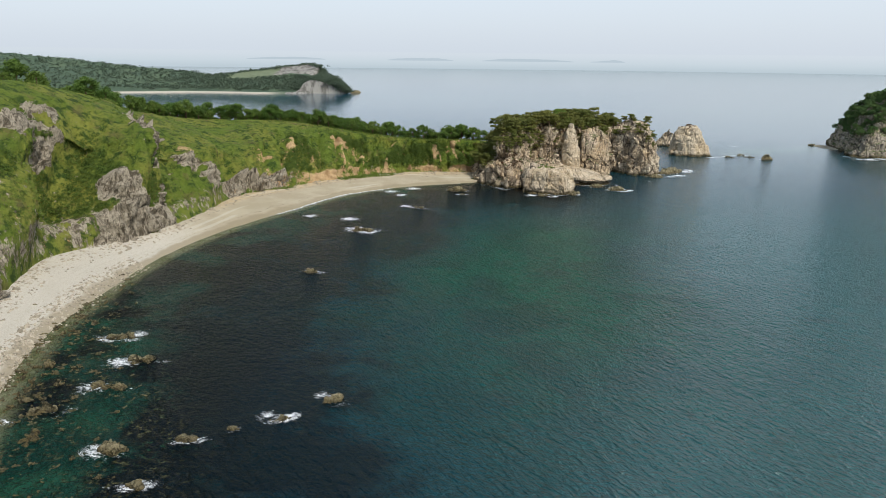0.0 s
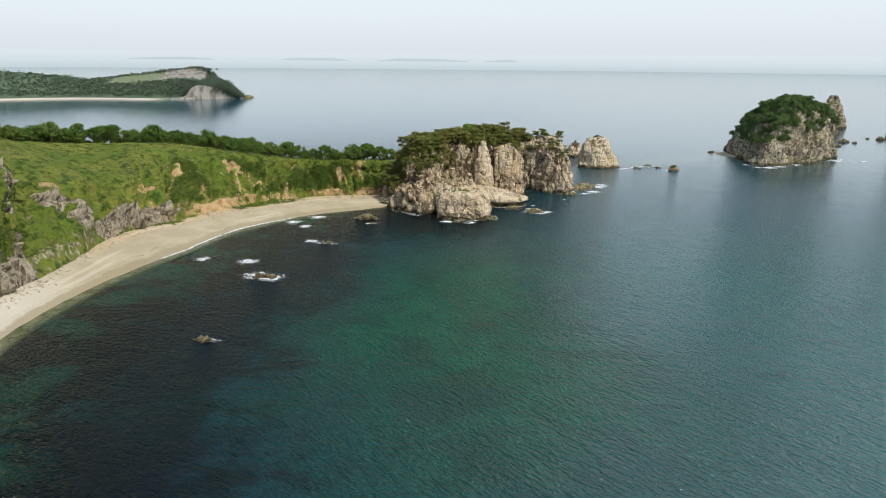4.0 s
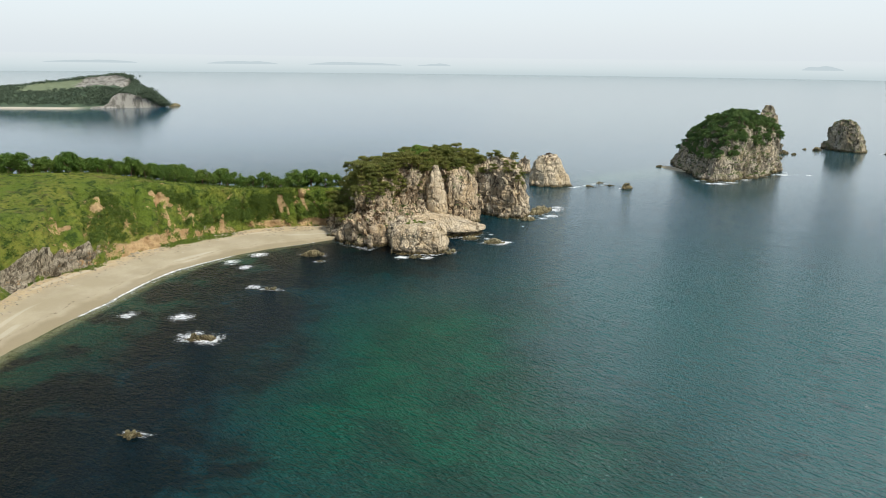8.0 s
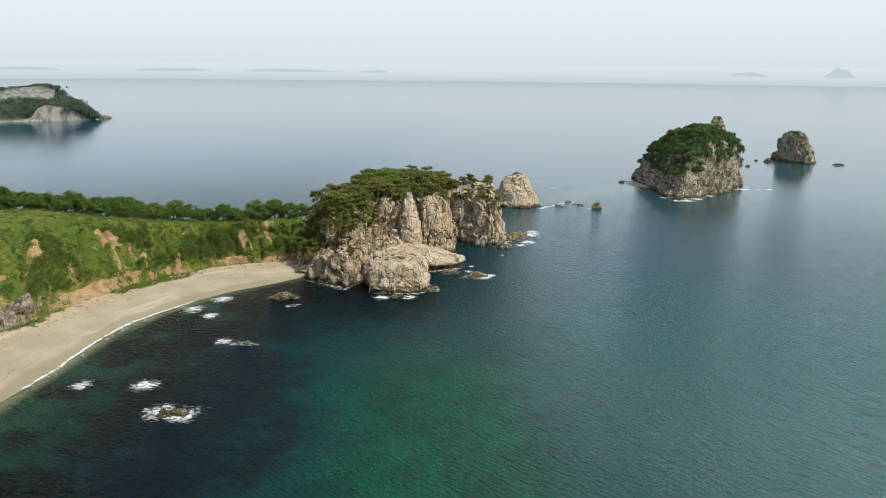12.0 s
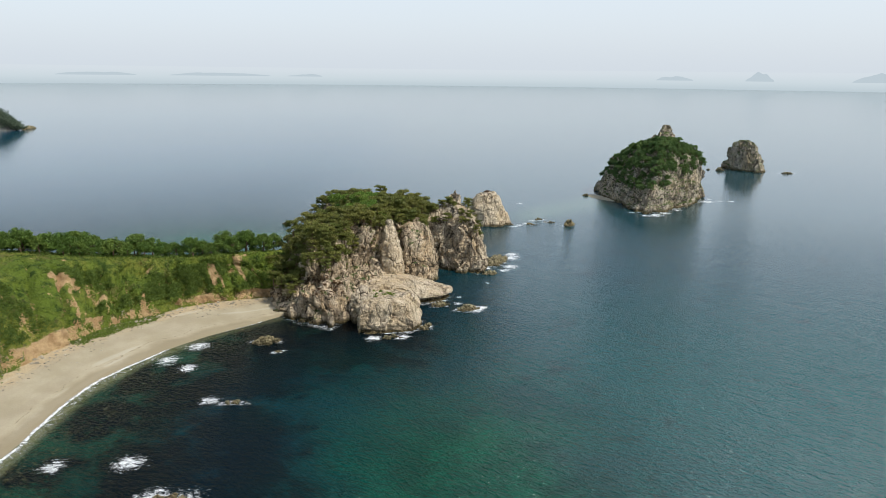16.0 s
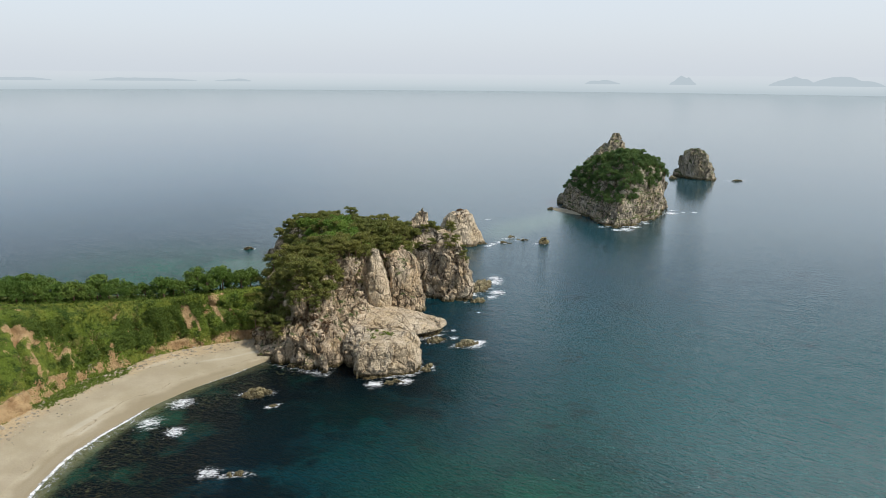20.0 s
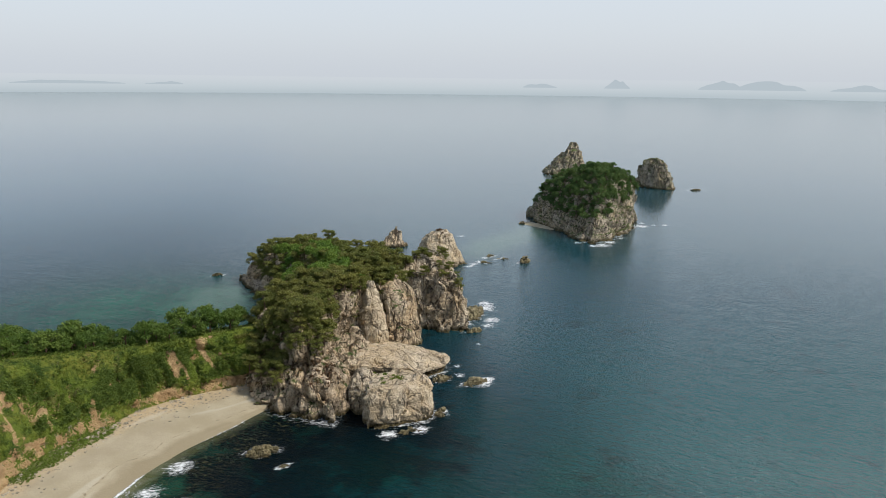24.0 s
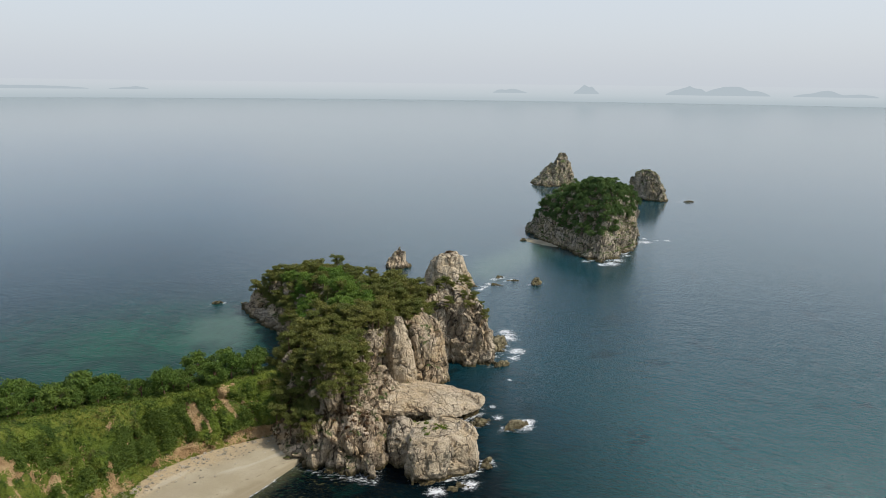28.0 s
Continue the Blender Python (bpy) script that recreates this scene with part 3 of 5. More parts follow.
HEAD_9 = [(-33, -33), (-28, -43.5), (-21, -50), (-13.5, -52), (-11, -42), (-12, -26), (2, -12), (12.5, -5), (16.5, 4), (20.5, 16), (21, 40), (5.5, 71), (-16.5, 89), (-36, 82), (-27, 51), (-26, 10), (-36, -17)]
HEAD_16 = [(-30, -28), (-26, -38), (-21.5, -45), (-15.5, -45.5), (-11.5, -37.5), (-11, -24), (1, -10.5), (11.5, -4.5), (16, 4.3), (19.8, 16), (19, 38), (4, 66), (-15, 82), (-30, 74), (-22, 48), (-19, 10), (-28, -10)]
HEAD_21 = [(-24, -21), (-22, -31), (-20.5, -41), (-15.5, -43), (-11, -35), (-10.5, -22.5), (1, -9.8), (10.5, -4), (15.4, 4.6), (18.6, 16), (15, 36), (1, 58), (-12, 68), (-22, 60), (-14, 44), (-11, 10), (-16, -4)]
# scrubby bench under the upper wall on the seaward side
HEAD_11 = [b if 1 <= k <= 7 else (0.7 * a[0] + 0.3 * b[0], 0.7 * a[1] + 0.3 * b[1]) for k, (a, b) in enumerate(zip(HEAD_9, HEAD_16))]
BUTT = [(17, 12), (22, 8), (29, 3), (38, 2), (40, 10), (36, 22), (28, 29), (18, 28)]
BLOCK = [(-4.8, -61), (-3.5, -63.2), (9.5, -62), (12.5, -60), (13.6, -52), (11, -48), (4, -46.5), (-3.8, -49)]
LEDGE = [(-9, -31), (3, -34), (13, -36.5), (22.5, -31.5), (24.5, -25.5), (17, -18), (7, -14.5), (-6, -20)]
STACK = [(37, 90), (45, 86), (54, 87), (60, 93), (58, 104), (48, 110), (38, 104)]
ISLET = [(126, 184), (131, 162), (131, 142), (137, 123), (154, 130), (171, 149), (186, 166), (192, 182), (184, 214), (160, 234), (132, 216)]
ISLET_B = [(214, 411), (224, 396), (238, 398), (254, 408), (260, 424), (246, 440), (222, 434)]
ISLET_C = [(268, 318), (274, 303), (285, 295), (292, 304), (294, 322), (284, 338), (268, 334)]
LAND = SHORE + BACK[::-1]

# low rocks in the water: x, y, half length, half width, height, turn
SKERRIES = [
    (29, -41, 5.2, 2.2, 1.5, 0.5), (88.6, 91, 3.4, 2.0, 2.6, 0.2), (-30, -70, 3.8, 2.5, 1.6, 0.1), (-25, -77, 1.3, 0.7, 0.5, 0.4),
    (-31, -147, 3.4, 1.5, 0.6, 0.2), (-22, -191, 2.4, 1.0, 0.7, 0.1), (19, -248, 1.5, 1.0, 0.9, 0.6), (14.5, -256, 1.6, 0.8, 0.7, 0.9),
    (-1, -272, 1.9, 1.6, 0.9, 0.3), (8, -277, 1.6, 0.7, 0.5, 0.6), (-19, -269, 3.6, 1.7, 1.1, 0.9), (-31, -242, 3.0, 1.2, 0.6, 0.3), (6, -266, 1.6, 0.8, 0.4, 0.4), (-19, -248, 2.4, 0.7, 0.4, 0.3), (-16, -258, 2.4, 0.8, 0.4, 0.3),
    (44, 19, 10.0, 3.6, 1.9, 1.22), (39, 1, 3.5, 2.0, 1.2, 0.4), (-29, -108, 2.4, 0.9, 0.4, 0.1), (10, -261, 1.0, 0.6, 0.3, 0.4),
    (-54, 92, 2.6, 1.2, 0.9, 0.3), (6, -66, 3.2, 1.0, 0.5, 0.2), (15, -58, 2.2, 1.6, 0.7, 0.8), (20, -37, 2.8, 1.6, 1.2, 0.3), (70, 93, 3.2, 0.7, 0.35, -0.4), (80, 99, 3.4, 0.7, 0.35, -0.2),
    (222, 281, 4.5, 2.2, 2.6, 0.3), (228, 276, 2.0, 1.2, 0.8, 0.3), (76, 106, 2.6, 0.7, 0.4, 0.3), (302, 293, 4.0, 1.2, 0.8, 0.1), (256, 310, 3.5, 2.2, 2.4, 0.2), (247, 314, 2.0, 1.0, 0.8, 0.4), (118, 184, 3.0, 1.4, 0.4, 1.2), (210, 250, 3.0, 1.6, 1.2, 0.3), (-489, 678, 13, 4, 4.0, 1.45)]


# ---------------------------------------------------------------- sea
def axis(lo, mid, step, hi, wide, far):
    """Grid lines: fine from lo to mid, wider up to hi, then growing out to the horizon on both sides."""
    near = np.concatenate([np.arange(lo, mid, step), np.arange(mid, hi, wide)])
    grow, d = [], step
    while sum(grow) < far:
        d *= 1.2
        grow.append(d)
    g = np.cumsum(grow)
    return np.concatenate([(near[0] - g)[::-1], near, near[-1] + g])


def build_sea():
    xs, ys = axis(-90, 56, 1.0, 200, 2.2, 4600), axis(-300, -24, 1.0, 190, 2.2, 4600)
    X, Y = np.meshgrid(xs, ys, indexing="ij")
    xy = np.stack([X.ravel(), Y.ravel()], 1)
    near = (np.abs(xy[:, 0] - 60) < 330) & (np.abs(xy[:, 1] - 60) < 480)
    p = xy[near]
    p3 = np.stack([p[:, 0], p[:, 1], np.zeros(len(p))], 1)
    dshore = line_distance(p, SHORE)
    dland = np.where(inside(p, LAND), 0, line_distance(p, LAND, True))
    drock = np.full(len(p), 1e9)
    for o in (HEAD_0, BUTT, BLOCK, LEDGE, STACK, ISLET, ISLET_B, ISLET_C):
        drock = np.minimum(drock, np.where(inside(p, o), 0, line_distance(p, o, True)))
    foam = np.zeros(len(p))
    for x, y, a, b, h, turn in SKERRIES:
        dx, dy = p[:, 0] - x, p[:, 1] - y
        u, v = dx * math.cos(turn) + dy * math.sin(turn), dy * math.cos(turn) - dx * math.sin(turn)
        d = np.maximum((np.hypot(u / a, v / b) - 1) * b, 0)
        foam = np.maximum(foam, (0.62 + 0.6 * vnoise(p3 / 3.0, 88)) * np.exp(-(d / (0.6 + 0.35 * b)) ** 2))
    big = fbm(p3 / 22.0, 3, 77)
    # breaking water: the foot of the cliffs, reefs off the beach
    foam = np.maximum(foam, (0.52 + 0.7 * big) * np.exp(-(drock / 1.8) ** 2))
    for x, y, r in ((-53, -83, 4), (-46, -88, 3.2), (-48, -73, 4), (-57, -135, 3.2), (-43, -134, 4.0), (-34, -146, 4.5), (-29, -147, 4.5), (-35, -107, 3), (-22, -250, 3.2), (-19, -259, 2.8),
                    (-29, -239, 2.2), (12, -256, 1.8), (16, -247, 1.6), (-3, -273, 2.4), (51, 25, 5), (52, 31, 4.5), (49, 12, 4.5), (46, 6, 3), (203, 164, 3.5), (196, 165, 2.5), (76, 106, 3.5), (72, 103, 3), (60, 88, 3), (27, -28, 1.6), (38, -11, 1.2), (72, 154, 3), (255, 316, 4), (222, 280, 3), (63, 92, 3), (67, 96, 3), (26, -35, 2.0), (31, -42, 3.5), (136, 118, 4), (142, 119, 6), (149, 125, 5), (160, 134, 3), (187, 163, 6), (192, 172, 3), (131, 127, 3), (70, 93, 3), (80, 100, 3), (8, -66, 3), (0, -67, 3)):
        foam = np.maximum(foam, 1.05 * np.exp(-((p[:, 0] - x) ** 2 + (p[:, 1] - y) ** 2) / r ** 2))
    # kelp bed and stones off the beach, green shoal further out, pale shoal towards the islet
    south = smooth(-190, -230, p[:, 1])
    reach = 44 + 8 * np.exp(-((p[:, 1] + 160) / 40) ** 2) + 4 * south
    kelp_mirror = np.clip(1.1 * smooth(reach + 24, reach - 10, dshore + 12 * big) - 0.95 * smooth(40, 4, dshore) * smooth(-0.4, 0.3, fbm(p3 / 8, 3, 79)), 0, 1)
    # dark water before the headland: kelp, plus the cliff's reflection put into colour
    kelp_mirror = np.maximum(kelp_mirror, 0.95 * smooth(52, 8, drock + 7 * big) * smooth(15, -25, p[:, 1] + 0.4 * p[:, 0]) * smooth(34, 4, p[:, 0]))
    kelp_mirror = np.maximum(kelp_mirror, 0.85 * np.exp(-((p[:, 0] - 12) / 24) ** 2 - ((p[:, 1] + 262) / 26) ** 2))
    for x, y, r in ((-11, -267, 4.5), (-15, -260, 4), (-24, -246, 4), (-6, -275, 4), (-3, -281, 4), (-26, -252, 3.5)):
        kelp_mirror = kelp_mirror * (1 - 0.9 * np.exp(-((p[:, 0] - x) ** 2 + (p[:, 1] - y) ** 2) / r ** 2))
    bed = np.clip(smooth(reach * 0.9, 4, dshore) * (0.06 + 0.94 * np.maximum(south * 0.9, smooth(30, 4, dshore) * 0.85)) + 0.9 * np.exp(-((p[:, 0] + 12) / 15) ** 2 - ((p[:, 1] + 272) / 16) ** 2), 0, 1)
    shallow = 1.1 * np.exp(-((p[:, 0] - 24) / 34) ** 2 - ((p[:, 1] + 146) / 54) ** 2) + 0.75 * np.exp(-((p[:, 0] - 56) / 42) ** 2 - ((p[:, 1] + 205) / 44) ** 2) + 0.25 * big
    shallow = np.clip(np.maximum(shallow, 0.6 * np.exp(-((p[:, 0] + 8) / 26) ** 2 - ((p[:, 1] + 82) / 14) ** 2)), 0, 1)
    shallow = np.maximum(shallow, 1.0 * np.exp(-((p[:, 0] + 80) / 60) ** 2 - ((p[:, 1] - 50) / 50) ** 2))
    pale = np.exp(-((p[:, 1] - (100 + 0.9 * (p[:, 0] - 50))) / 22) ** 2) * smooth(50, 75, p[:, 0]) * smooth(150, 115, p[:, 0])
    pale = np.maximum(pale, 1.2 * np.exp(-((p[:, 0] + 49) / 15) ** 2 - ((p[:, 1] - 58) / 26) ** 2))
    edge = smooth(7, 0.5, dshore) * 0.9 * (0.55 + 0.45 * smooth(-58, -85, p[:, 1]))
    da = line_distance(xy, SHORE)
    # mask for the sheen put into colour and gloss, low behind the headland
    sky_sheen = smooth(18, 140, da + 0.35 * (xy[:, 0] - 20)) * (1 - 0.97 * smooth(110, -110, xy[:, 0]) * smooth(0, 25, xy[:, 1]) * smooth(2400, 350, xy[:, 1]))

    # sheen held back over the green shoal
    over_shoal = np.zeros(len(xy))
    over_shoal[near] = np.clip(shallow, 0, 1)
    sky_sheen = sky_sheen * (1 - 0.6 * over_shoal)

    def full(v):
        a = np.zeros(len(xy))
        a[near] = v
        return a
    V = np.stack([xy[:, 0], xy[:, 1], np.zeros(len(xy))], 1)
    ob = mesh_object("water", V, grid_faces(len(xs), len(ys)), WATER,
                     {"foam": full(foam), "kelp_mirror": full(kelp_mirror), "shallow": full(shallow), "bed": full(bed), "edge": full(edge), "pale": full(pale), "bank": full(smooth(46, 8, dshore + 8 * big)), "sky_sheen": sky_sheen,
                      "view_distance": np.clip((np.hypot(xy[:, 0] - 20, xy[:, 1] + 260) - 70) / 830, 0, 1) ** 0.45})
    tagged(ob, "dark teal sea with small wind ripples and white foam", "sea", kind="structure")


build_sea()


def foam_material():
    m, nt, b = material("sea_foam", 0.9, 0.2)
    b.inputs["Base Color"].default_value = (0.80, 0.82, 0.82, 1)
    lace = n_math(nt, "ADD", n_math(nt, "MULTIPLY", n_math(nt, "SUBTRACT", n_noise(nt, 0.8, 7, 0.72, None, 1.5), 0.5), 1.6), n_math(nt, "MULTIPLY", n_math(nt, "SUBTRACT", n_noise(nt, 3.0, 4, 0.7), 0.5), 0.8))
    cover = n_range(nt, n_math(nt, "ADD", n_attr(nt, "cover"), lace), 0.45, 0.85, 0, 0.95)
    tr, mx = nt.nodes.new("ShaderNodeBsdfTransparent"), nt.nodes.new("ShaderNodeMixShader")
    nt.links.new(n_math(nt, "MULTIPLY", cover, n_range(nt, n_attr(nt, "cover"), 0.0, 0.25)), mx.inputs[0])
    nt.links.new(tr.outputs[0], mx.inputs[1])
    nt.links.new(b.outputs[0], mx.inputs[2])
    nt.links.new(mx.outputs[0], nt.nodes["Material Output"].inputs[0])
    return m


def build_surf():
    """The thin line of spent waves along the sand, with a lacy sheet behind it."""
    n, u = 1500, np.concatenate([np.linspace(-4.5, -1.0, 8), np.linspace(-0.8, 1.2, 13)])
    s = np.linspace(0.5, 12.2, n)
    line = spline(SHORE, s)
    step = np.gradient(line, axis=0)
    land = np.stack([step[:, 1], -step[:, 0]], 1)
    land /= np.linalg.norm(land, axis=1, keepdims=True)
    z0 = np.zeros(n)
    p3 = np.stack([line[:, 0], line[:, 1], z0], 1)
    wave = 1.0 * fbm(p3 / 16, 2, 141) + 0.45 * fbm(p3 / 4, 2, 142)
    force = smooth(-0.35, 0.35, fbm(p3 / 30, 2, 143) + 0.25 * np.exp(-((s - 4.0) / 1.6) ** 2) + 0.2 * np.exp(-((s - 9.4) / 0.6) ** 2))
    P = line[:, None] + land[:, None] * (u[None, :, None] + 0.6 * wave[:, None, None] - 0.6)
    z = 0.05 + 0.17 * np.clip(u[None] + 0.6 * wave[:, None] - 0.6, 0, None) + 0.06 * np.exp(-((u[None]) / 0.5) ** 2)
    V = np.concatenate([P, np.broadcast_to(z, P.shape[:2])[..., None]], 2)
    force = force * smooth(11.0, 9.8, s) * (0.18 + 0.82 * smooth(6.6, 5.2, s)) + 0.10
    width = 0.14 + 0.42 * force
    cover = (0.20 + 0.52 * force)[:, None] * np.exp(-(np.clip(np.abs(u[None] - 0.2) - 0.1, 0, None) / width[:, None]) ** 2)
    cover = np.maximum(cover, (0.42 * force)[:, None] * smooth(-4.4, -1.5, u)[None] * smooth(0.9, 0.2, u)[None])
    ob = mesh_object("surf", V.reshape(-1, 3), grid_faces(n, len(u)), foam_material(), {"cover": cover.ravel()})
    tagged(ob, "thin white line of foam where small waves run up the sand", "surf", kind="stuff")


build_surf()


# ---------------------------------------------------------------- hill and beach
def build_hill():
    n = 520
    s = np.linspace(0, len(SHORE) - 1, n)
    foot = np.concatenate([spline(FOOT, s), np.full((n, 1), 1.6)], 1)
    sh, cr = spline(SHOULDER, s), spline(CREST, s)
    back = np.concatenate([spline(BACK, s), np.full((n, 1), -1.5)], 1)
    scarp = foot + 0.10 * (sh - foot)
    scarp[:, 2] = 2.2 + 0.26 * (sh[:, 2] - 2)
    pre = foot + (foot - sh) * 0.08
    pre[:, 2] = 0.8
    bm_ = 0.5 * cr + 0.5 * back
    bm_[:, 2] = 0.68 * cr[:, 2]
    knots = [pre, foot, scarp, 0.5 * (scarp + sh) + np.array((0, 0, 0.6)), sh, 0.5 * (sh + cr) + np.array((0, 0, 0.8)), cr, bm_, back]
    vv = np.array([0, 0.05, 0.10, 0.28, 0.46, 0.56, 0.66, 0.86, 1.0])
    nv = 160
    t = np.linspace(0, 1, nv)
    V = np.empty((n, nv, 3))
    K = np.stack(knots, 1)
    for a in range(n):
        for c in range(3):
            V[a, :, c] = np.interp(t, vv, K[a, :, c])
    for _ in range(2):
        V[:, 1:-1] = 0.25 * V[:, :-2] + 0.5 * V[:, 1:-1] + 0.25 * V[:, 2:]
    P = V.reshape(-1, 3).copy()
    T = np.repeat(t[None], n, 0).ravel()
    S = np.repeat(s[:, None], nv, 1).ravel()
    slope = smooth(0.04, 0.14, T) * smooth(0.62, 0.42, T)
    gully = 1 - np.abs(fbm(np.stack([S * 4.2 + 0.4 * fbm(P / 8, 2, 61), T * 1.5, np.zeros_like(T)], 1), 3, 31)) * 2
    def bump_at(s0, ds, t0, dt):
        return np.exp(-((S - s0) / ds) ** 2 - ((T - t0) / dt) ** 2)
    crag = 1.2 * bump_at(8.15, 0.36, 0.09, 0.10) + 0.95 * bump_at(8.30, 0.14, 0.24, 0.06) + 0.95 * bump_at(7.95, 0.10, 0.50, 0.08) + 0.95 * bump_at(7.8, 0.13, 0.41, 0.06) + 0.95 * bump_at(7.55, 0.16, 0.36, 0.06) + 0.8 * bump_at(7.55, 0.2, 0.08, 0.05)
    crag += 1.0 * bump_at(6.49, 0.17, 0.20, 0.11) + 0.95 * bump_at(6.74, 0.20, 0.36, 0.06) + 1.05 * bump_at(5.55, 0.3, 0.12, 0.08) + 1.0 * bump_at(6.05, 0.16, 0.11, 0.07)
    crag += 1.1 * bump_at(10.2, 0.32, 0.10, 0.11) + 0.62 * bump_at(9.37, 0.26, 0.47, 0.07) + 0.7 * bump_at(8.9, 0.2, 0.50, 0.08) + 0.7 * bump_at(9.0, 0.12, 0.36, 0.06) + 0.7 * bump_at(10.9, 0.4, 0.2, 0.15) + 0.7 * bump_at(5.2, 0.2, 0.11, 0.05)
    rockzone = np.clip(crag + 0.30 * slope * smooth(5.2, 6.5, S) * smooth(0.1, 0.6, fbm(P / 12, 3, 14)), 0, 1.1)
    ridge = fbm(np.stack([S * 1.9 + 0.5 * fbm(P / 14, 2, 63), T * 0.8, np.ones_like(T)], 1), 2, 33)
    d = 2.5 * slope * smooth(4.5, 7, S) * ridge - 3.3 * slope * np.clip(gully, 0, 1) ** 2 + (0.5 + 1.0 * slope) * fbm(P / 7, 4, 5)
    hollow = smooth(0.05, 0.16, T) * smooth(0.60, 0.40, T)
    for s0, ds, k in ((8.05, 0.24, 5.0), (8.72, 0.28, -6.0), (9.45, 0.28, 3.5), (7.2, 0.26, -4.0), (6.5, 0.2, 3.0), (6.1, 0.14, -2.5), (5.75, 0.2, 2.5), (5.25, 0.16, -2.0), (9.95, 0.16, -3.0)):
        d = d + 1.05 * k * hollow * np.exp(-((S + 0.5 * (T - 0.25) - s0 - 0.08 * fbm(P / 9, 2, 65)) / ds) ** 2)
    fa, gap = facets(P / np.array((4.0, 4.0, 6)), 9)
    fb, gap2 = facets(P / np.array((1.7, 1.7, 2.4)), 19)
    rough = smooth(0.40, 0.62, rockzone + 0.75 * fbm(P / 6, 4, 13))
    d += rough * (0.7 + 2.6 * fa - 1.0 * np.exp(-gap * 12) + 1.8 * fb - 0.5 * np.exp(-gap2 * 10))
    scar = np.exp(-((T - 0.10) / 0.05) ** 2) * smooth(7.2, 5.5, S)
    d += scar * (1.1 * fa + 1.3 * fb - 0.4 * np.exp(-gap2 * 10))
    G = np.stack(np.gradient(V, axis=0), 0), np.stack(np.gradient(V, axis=1), 0)
    N = np.cross(G[1].reshape(-1, 3), G[0].reshape(-1, 3))
    N /= np.linalg.norm(N, axis=1, keepdims=True) + 1e-9
    N *= np.sign(N[:, 2:3] + 1e-9)
    P = P + N * (d * smooth(0.0, 0.06, T) * smooth(1.0, 0.95, T))[:, None]
    soil = (0.72 + 0.95 * fbm(P / 5, 3, 17)) * np.exp(-((T - 0.08) / 0.042) ** 2) * (0.35 + 0.65 * smooth(5.4, 4.6, S)) * smooth(7.2, 6, S)
    torn = 1 + 1.2 * fbm(P / 2.6, 3, 19)
    for x, y, z, r, k in ((-89, -62, 16, 3.2, 1.0), (-99.5, -81, 16, 2.6, 0.9), (-46.5, -32, 14, 1.4, 1.1), (-53.4, -37.8, 12.4, 1.9, 1.0), (-68, -54.5, 9.2, 2.0, 0.95), (-79.4, -58.5, 10, 1.9, 0.9), (-82.5, -68, 12, 2.0, 0.9), (-77, -61, 9, 1.8, 0.8), (-71, -44, 13.5, 1.4, 0.8), (-101.5, -99, 12.5, 2.4, 0.8), (-96, -103, 8, 2.2, 0.7), (-106, -138, 21, 2.4, 0.8), (-80, -211, 4, 3.5, 1.0)):
        dd = np.linalg.norm((P - np.array((x, y, z))) * np.array((1, 1, 0.55)), axis=1) * torn
        soil = np.maximum(soil, k * np.exp(-(dd / r) ** 2))
    # thin washed-out runnels below the bare patches
    for s0, t0, dt, k in ((4.03, 0.24, 0.14, 0.8), (1.5, 0.27, 0.14, 0.85), (1.02, 0.38, 0.2, 1.0), (2.9, 0.15, 0.08, 0.8), (3.55, 0.18, 0.09, 0.7), (4.6, 0.2, 0.1, 0.6), (2.2, 0.15, 0.08, 0.6)):
        soil = np.maximum(soil, k * np.exp(-((S - s0 - 0.06 * fbm(P / 5, 2, 71)) / 0.045) ** 2 - ((T - t0) / dt) ** 4))
    soil = np.maximum(soil, 0.5 * slope * smooth(0.55, 0.95, gully) * smooth(6.5, 5, S) * (T < 0.4))
    rocky = np.clip(rough * 0.95 + 0.16 * slope * smooth(5.5, 7, S) + 0.10 * slope * smooth(8.3, 9.0, S) + (0.28 + 0.14 * smooth(3.5, 4.5, S)) * np.exp(-((T - 0.09) / 0.05) ** 2), 0, 1)
    ob = mesh_object("ground", P, grid_faces(n, nv), HILL, {"soil": soil, "rocky": rocky})
    tagged(ob, "steep green grassy coastal slope with bare orange soil and grey crags", "hillside", kind="structure")
    # beach
    nb = 44
    shore = np.concatenate([spline(SHORE, s), np.zeros((n, 1))], 1)
    ft = foot + (sh - foot) * 0.05
    ft[:, 2] = 2.7
    w = np.linspace(-0.16, 1, nb)
    B = shore[:, None] + (ft - shore)[:, None] * w[None, :, None]
    zz = np.interp(w, [-0.16, 0, 0.25, 0.5, 1.0], [-0.7, 0.02, 0.75, 1.25, 2.3])
    B[..., 2] = zz[None]
    Pb = B.reshape(-1, 3).copy()
    W = np.repeat(w[None], n, 0).ravel()
    Pb[:, :2] += (0.7 * fbm(np.stack([Pb[:, 0] / 9, Pb[:, 1] / 9, np.zeros(len(Pb))], 1), 3, 41) * smooth(0.5, 0.1, W))[:, None] * np.array((0.8, -0.6))
    Pb[:, 2] += 0.12 * fbm(Pb / 2.5, 3, 42) * smooth(0.0, 0.2, W)
    wet = smooth(0.32, 0.06, W + 0.10 * fbm(Pb / 6, 3, 45))
    line = 0.5 + 0.5 * fbm(np.stack([np.repeat(s[:, None], nb, 1).ravel() * 0.9, W * 9, np.zeros(len(W))], 1), 3, 44)
    grassy = smooth(0.70, 0.95, W) * smooth(-0.1, 0.5, fbm(Pb / 12, 2, 43)) * smooth(7, 5, np.repeat(s[:, None], nb, 1).ravel())
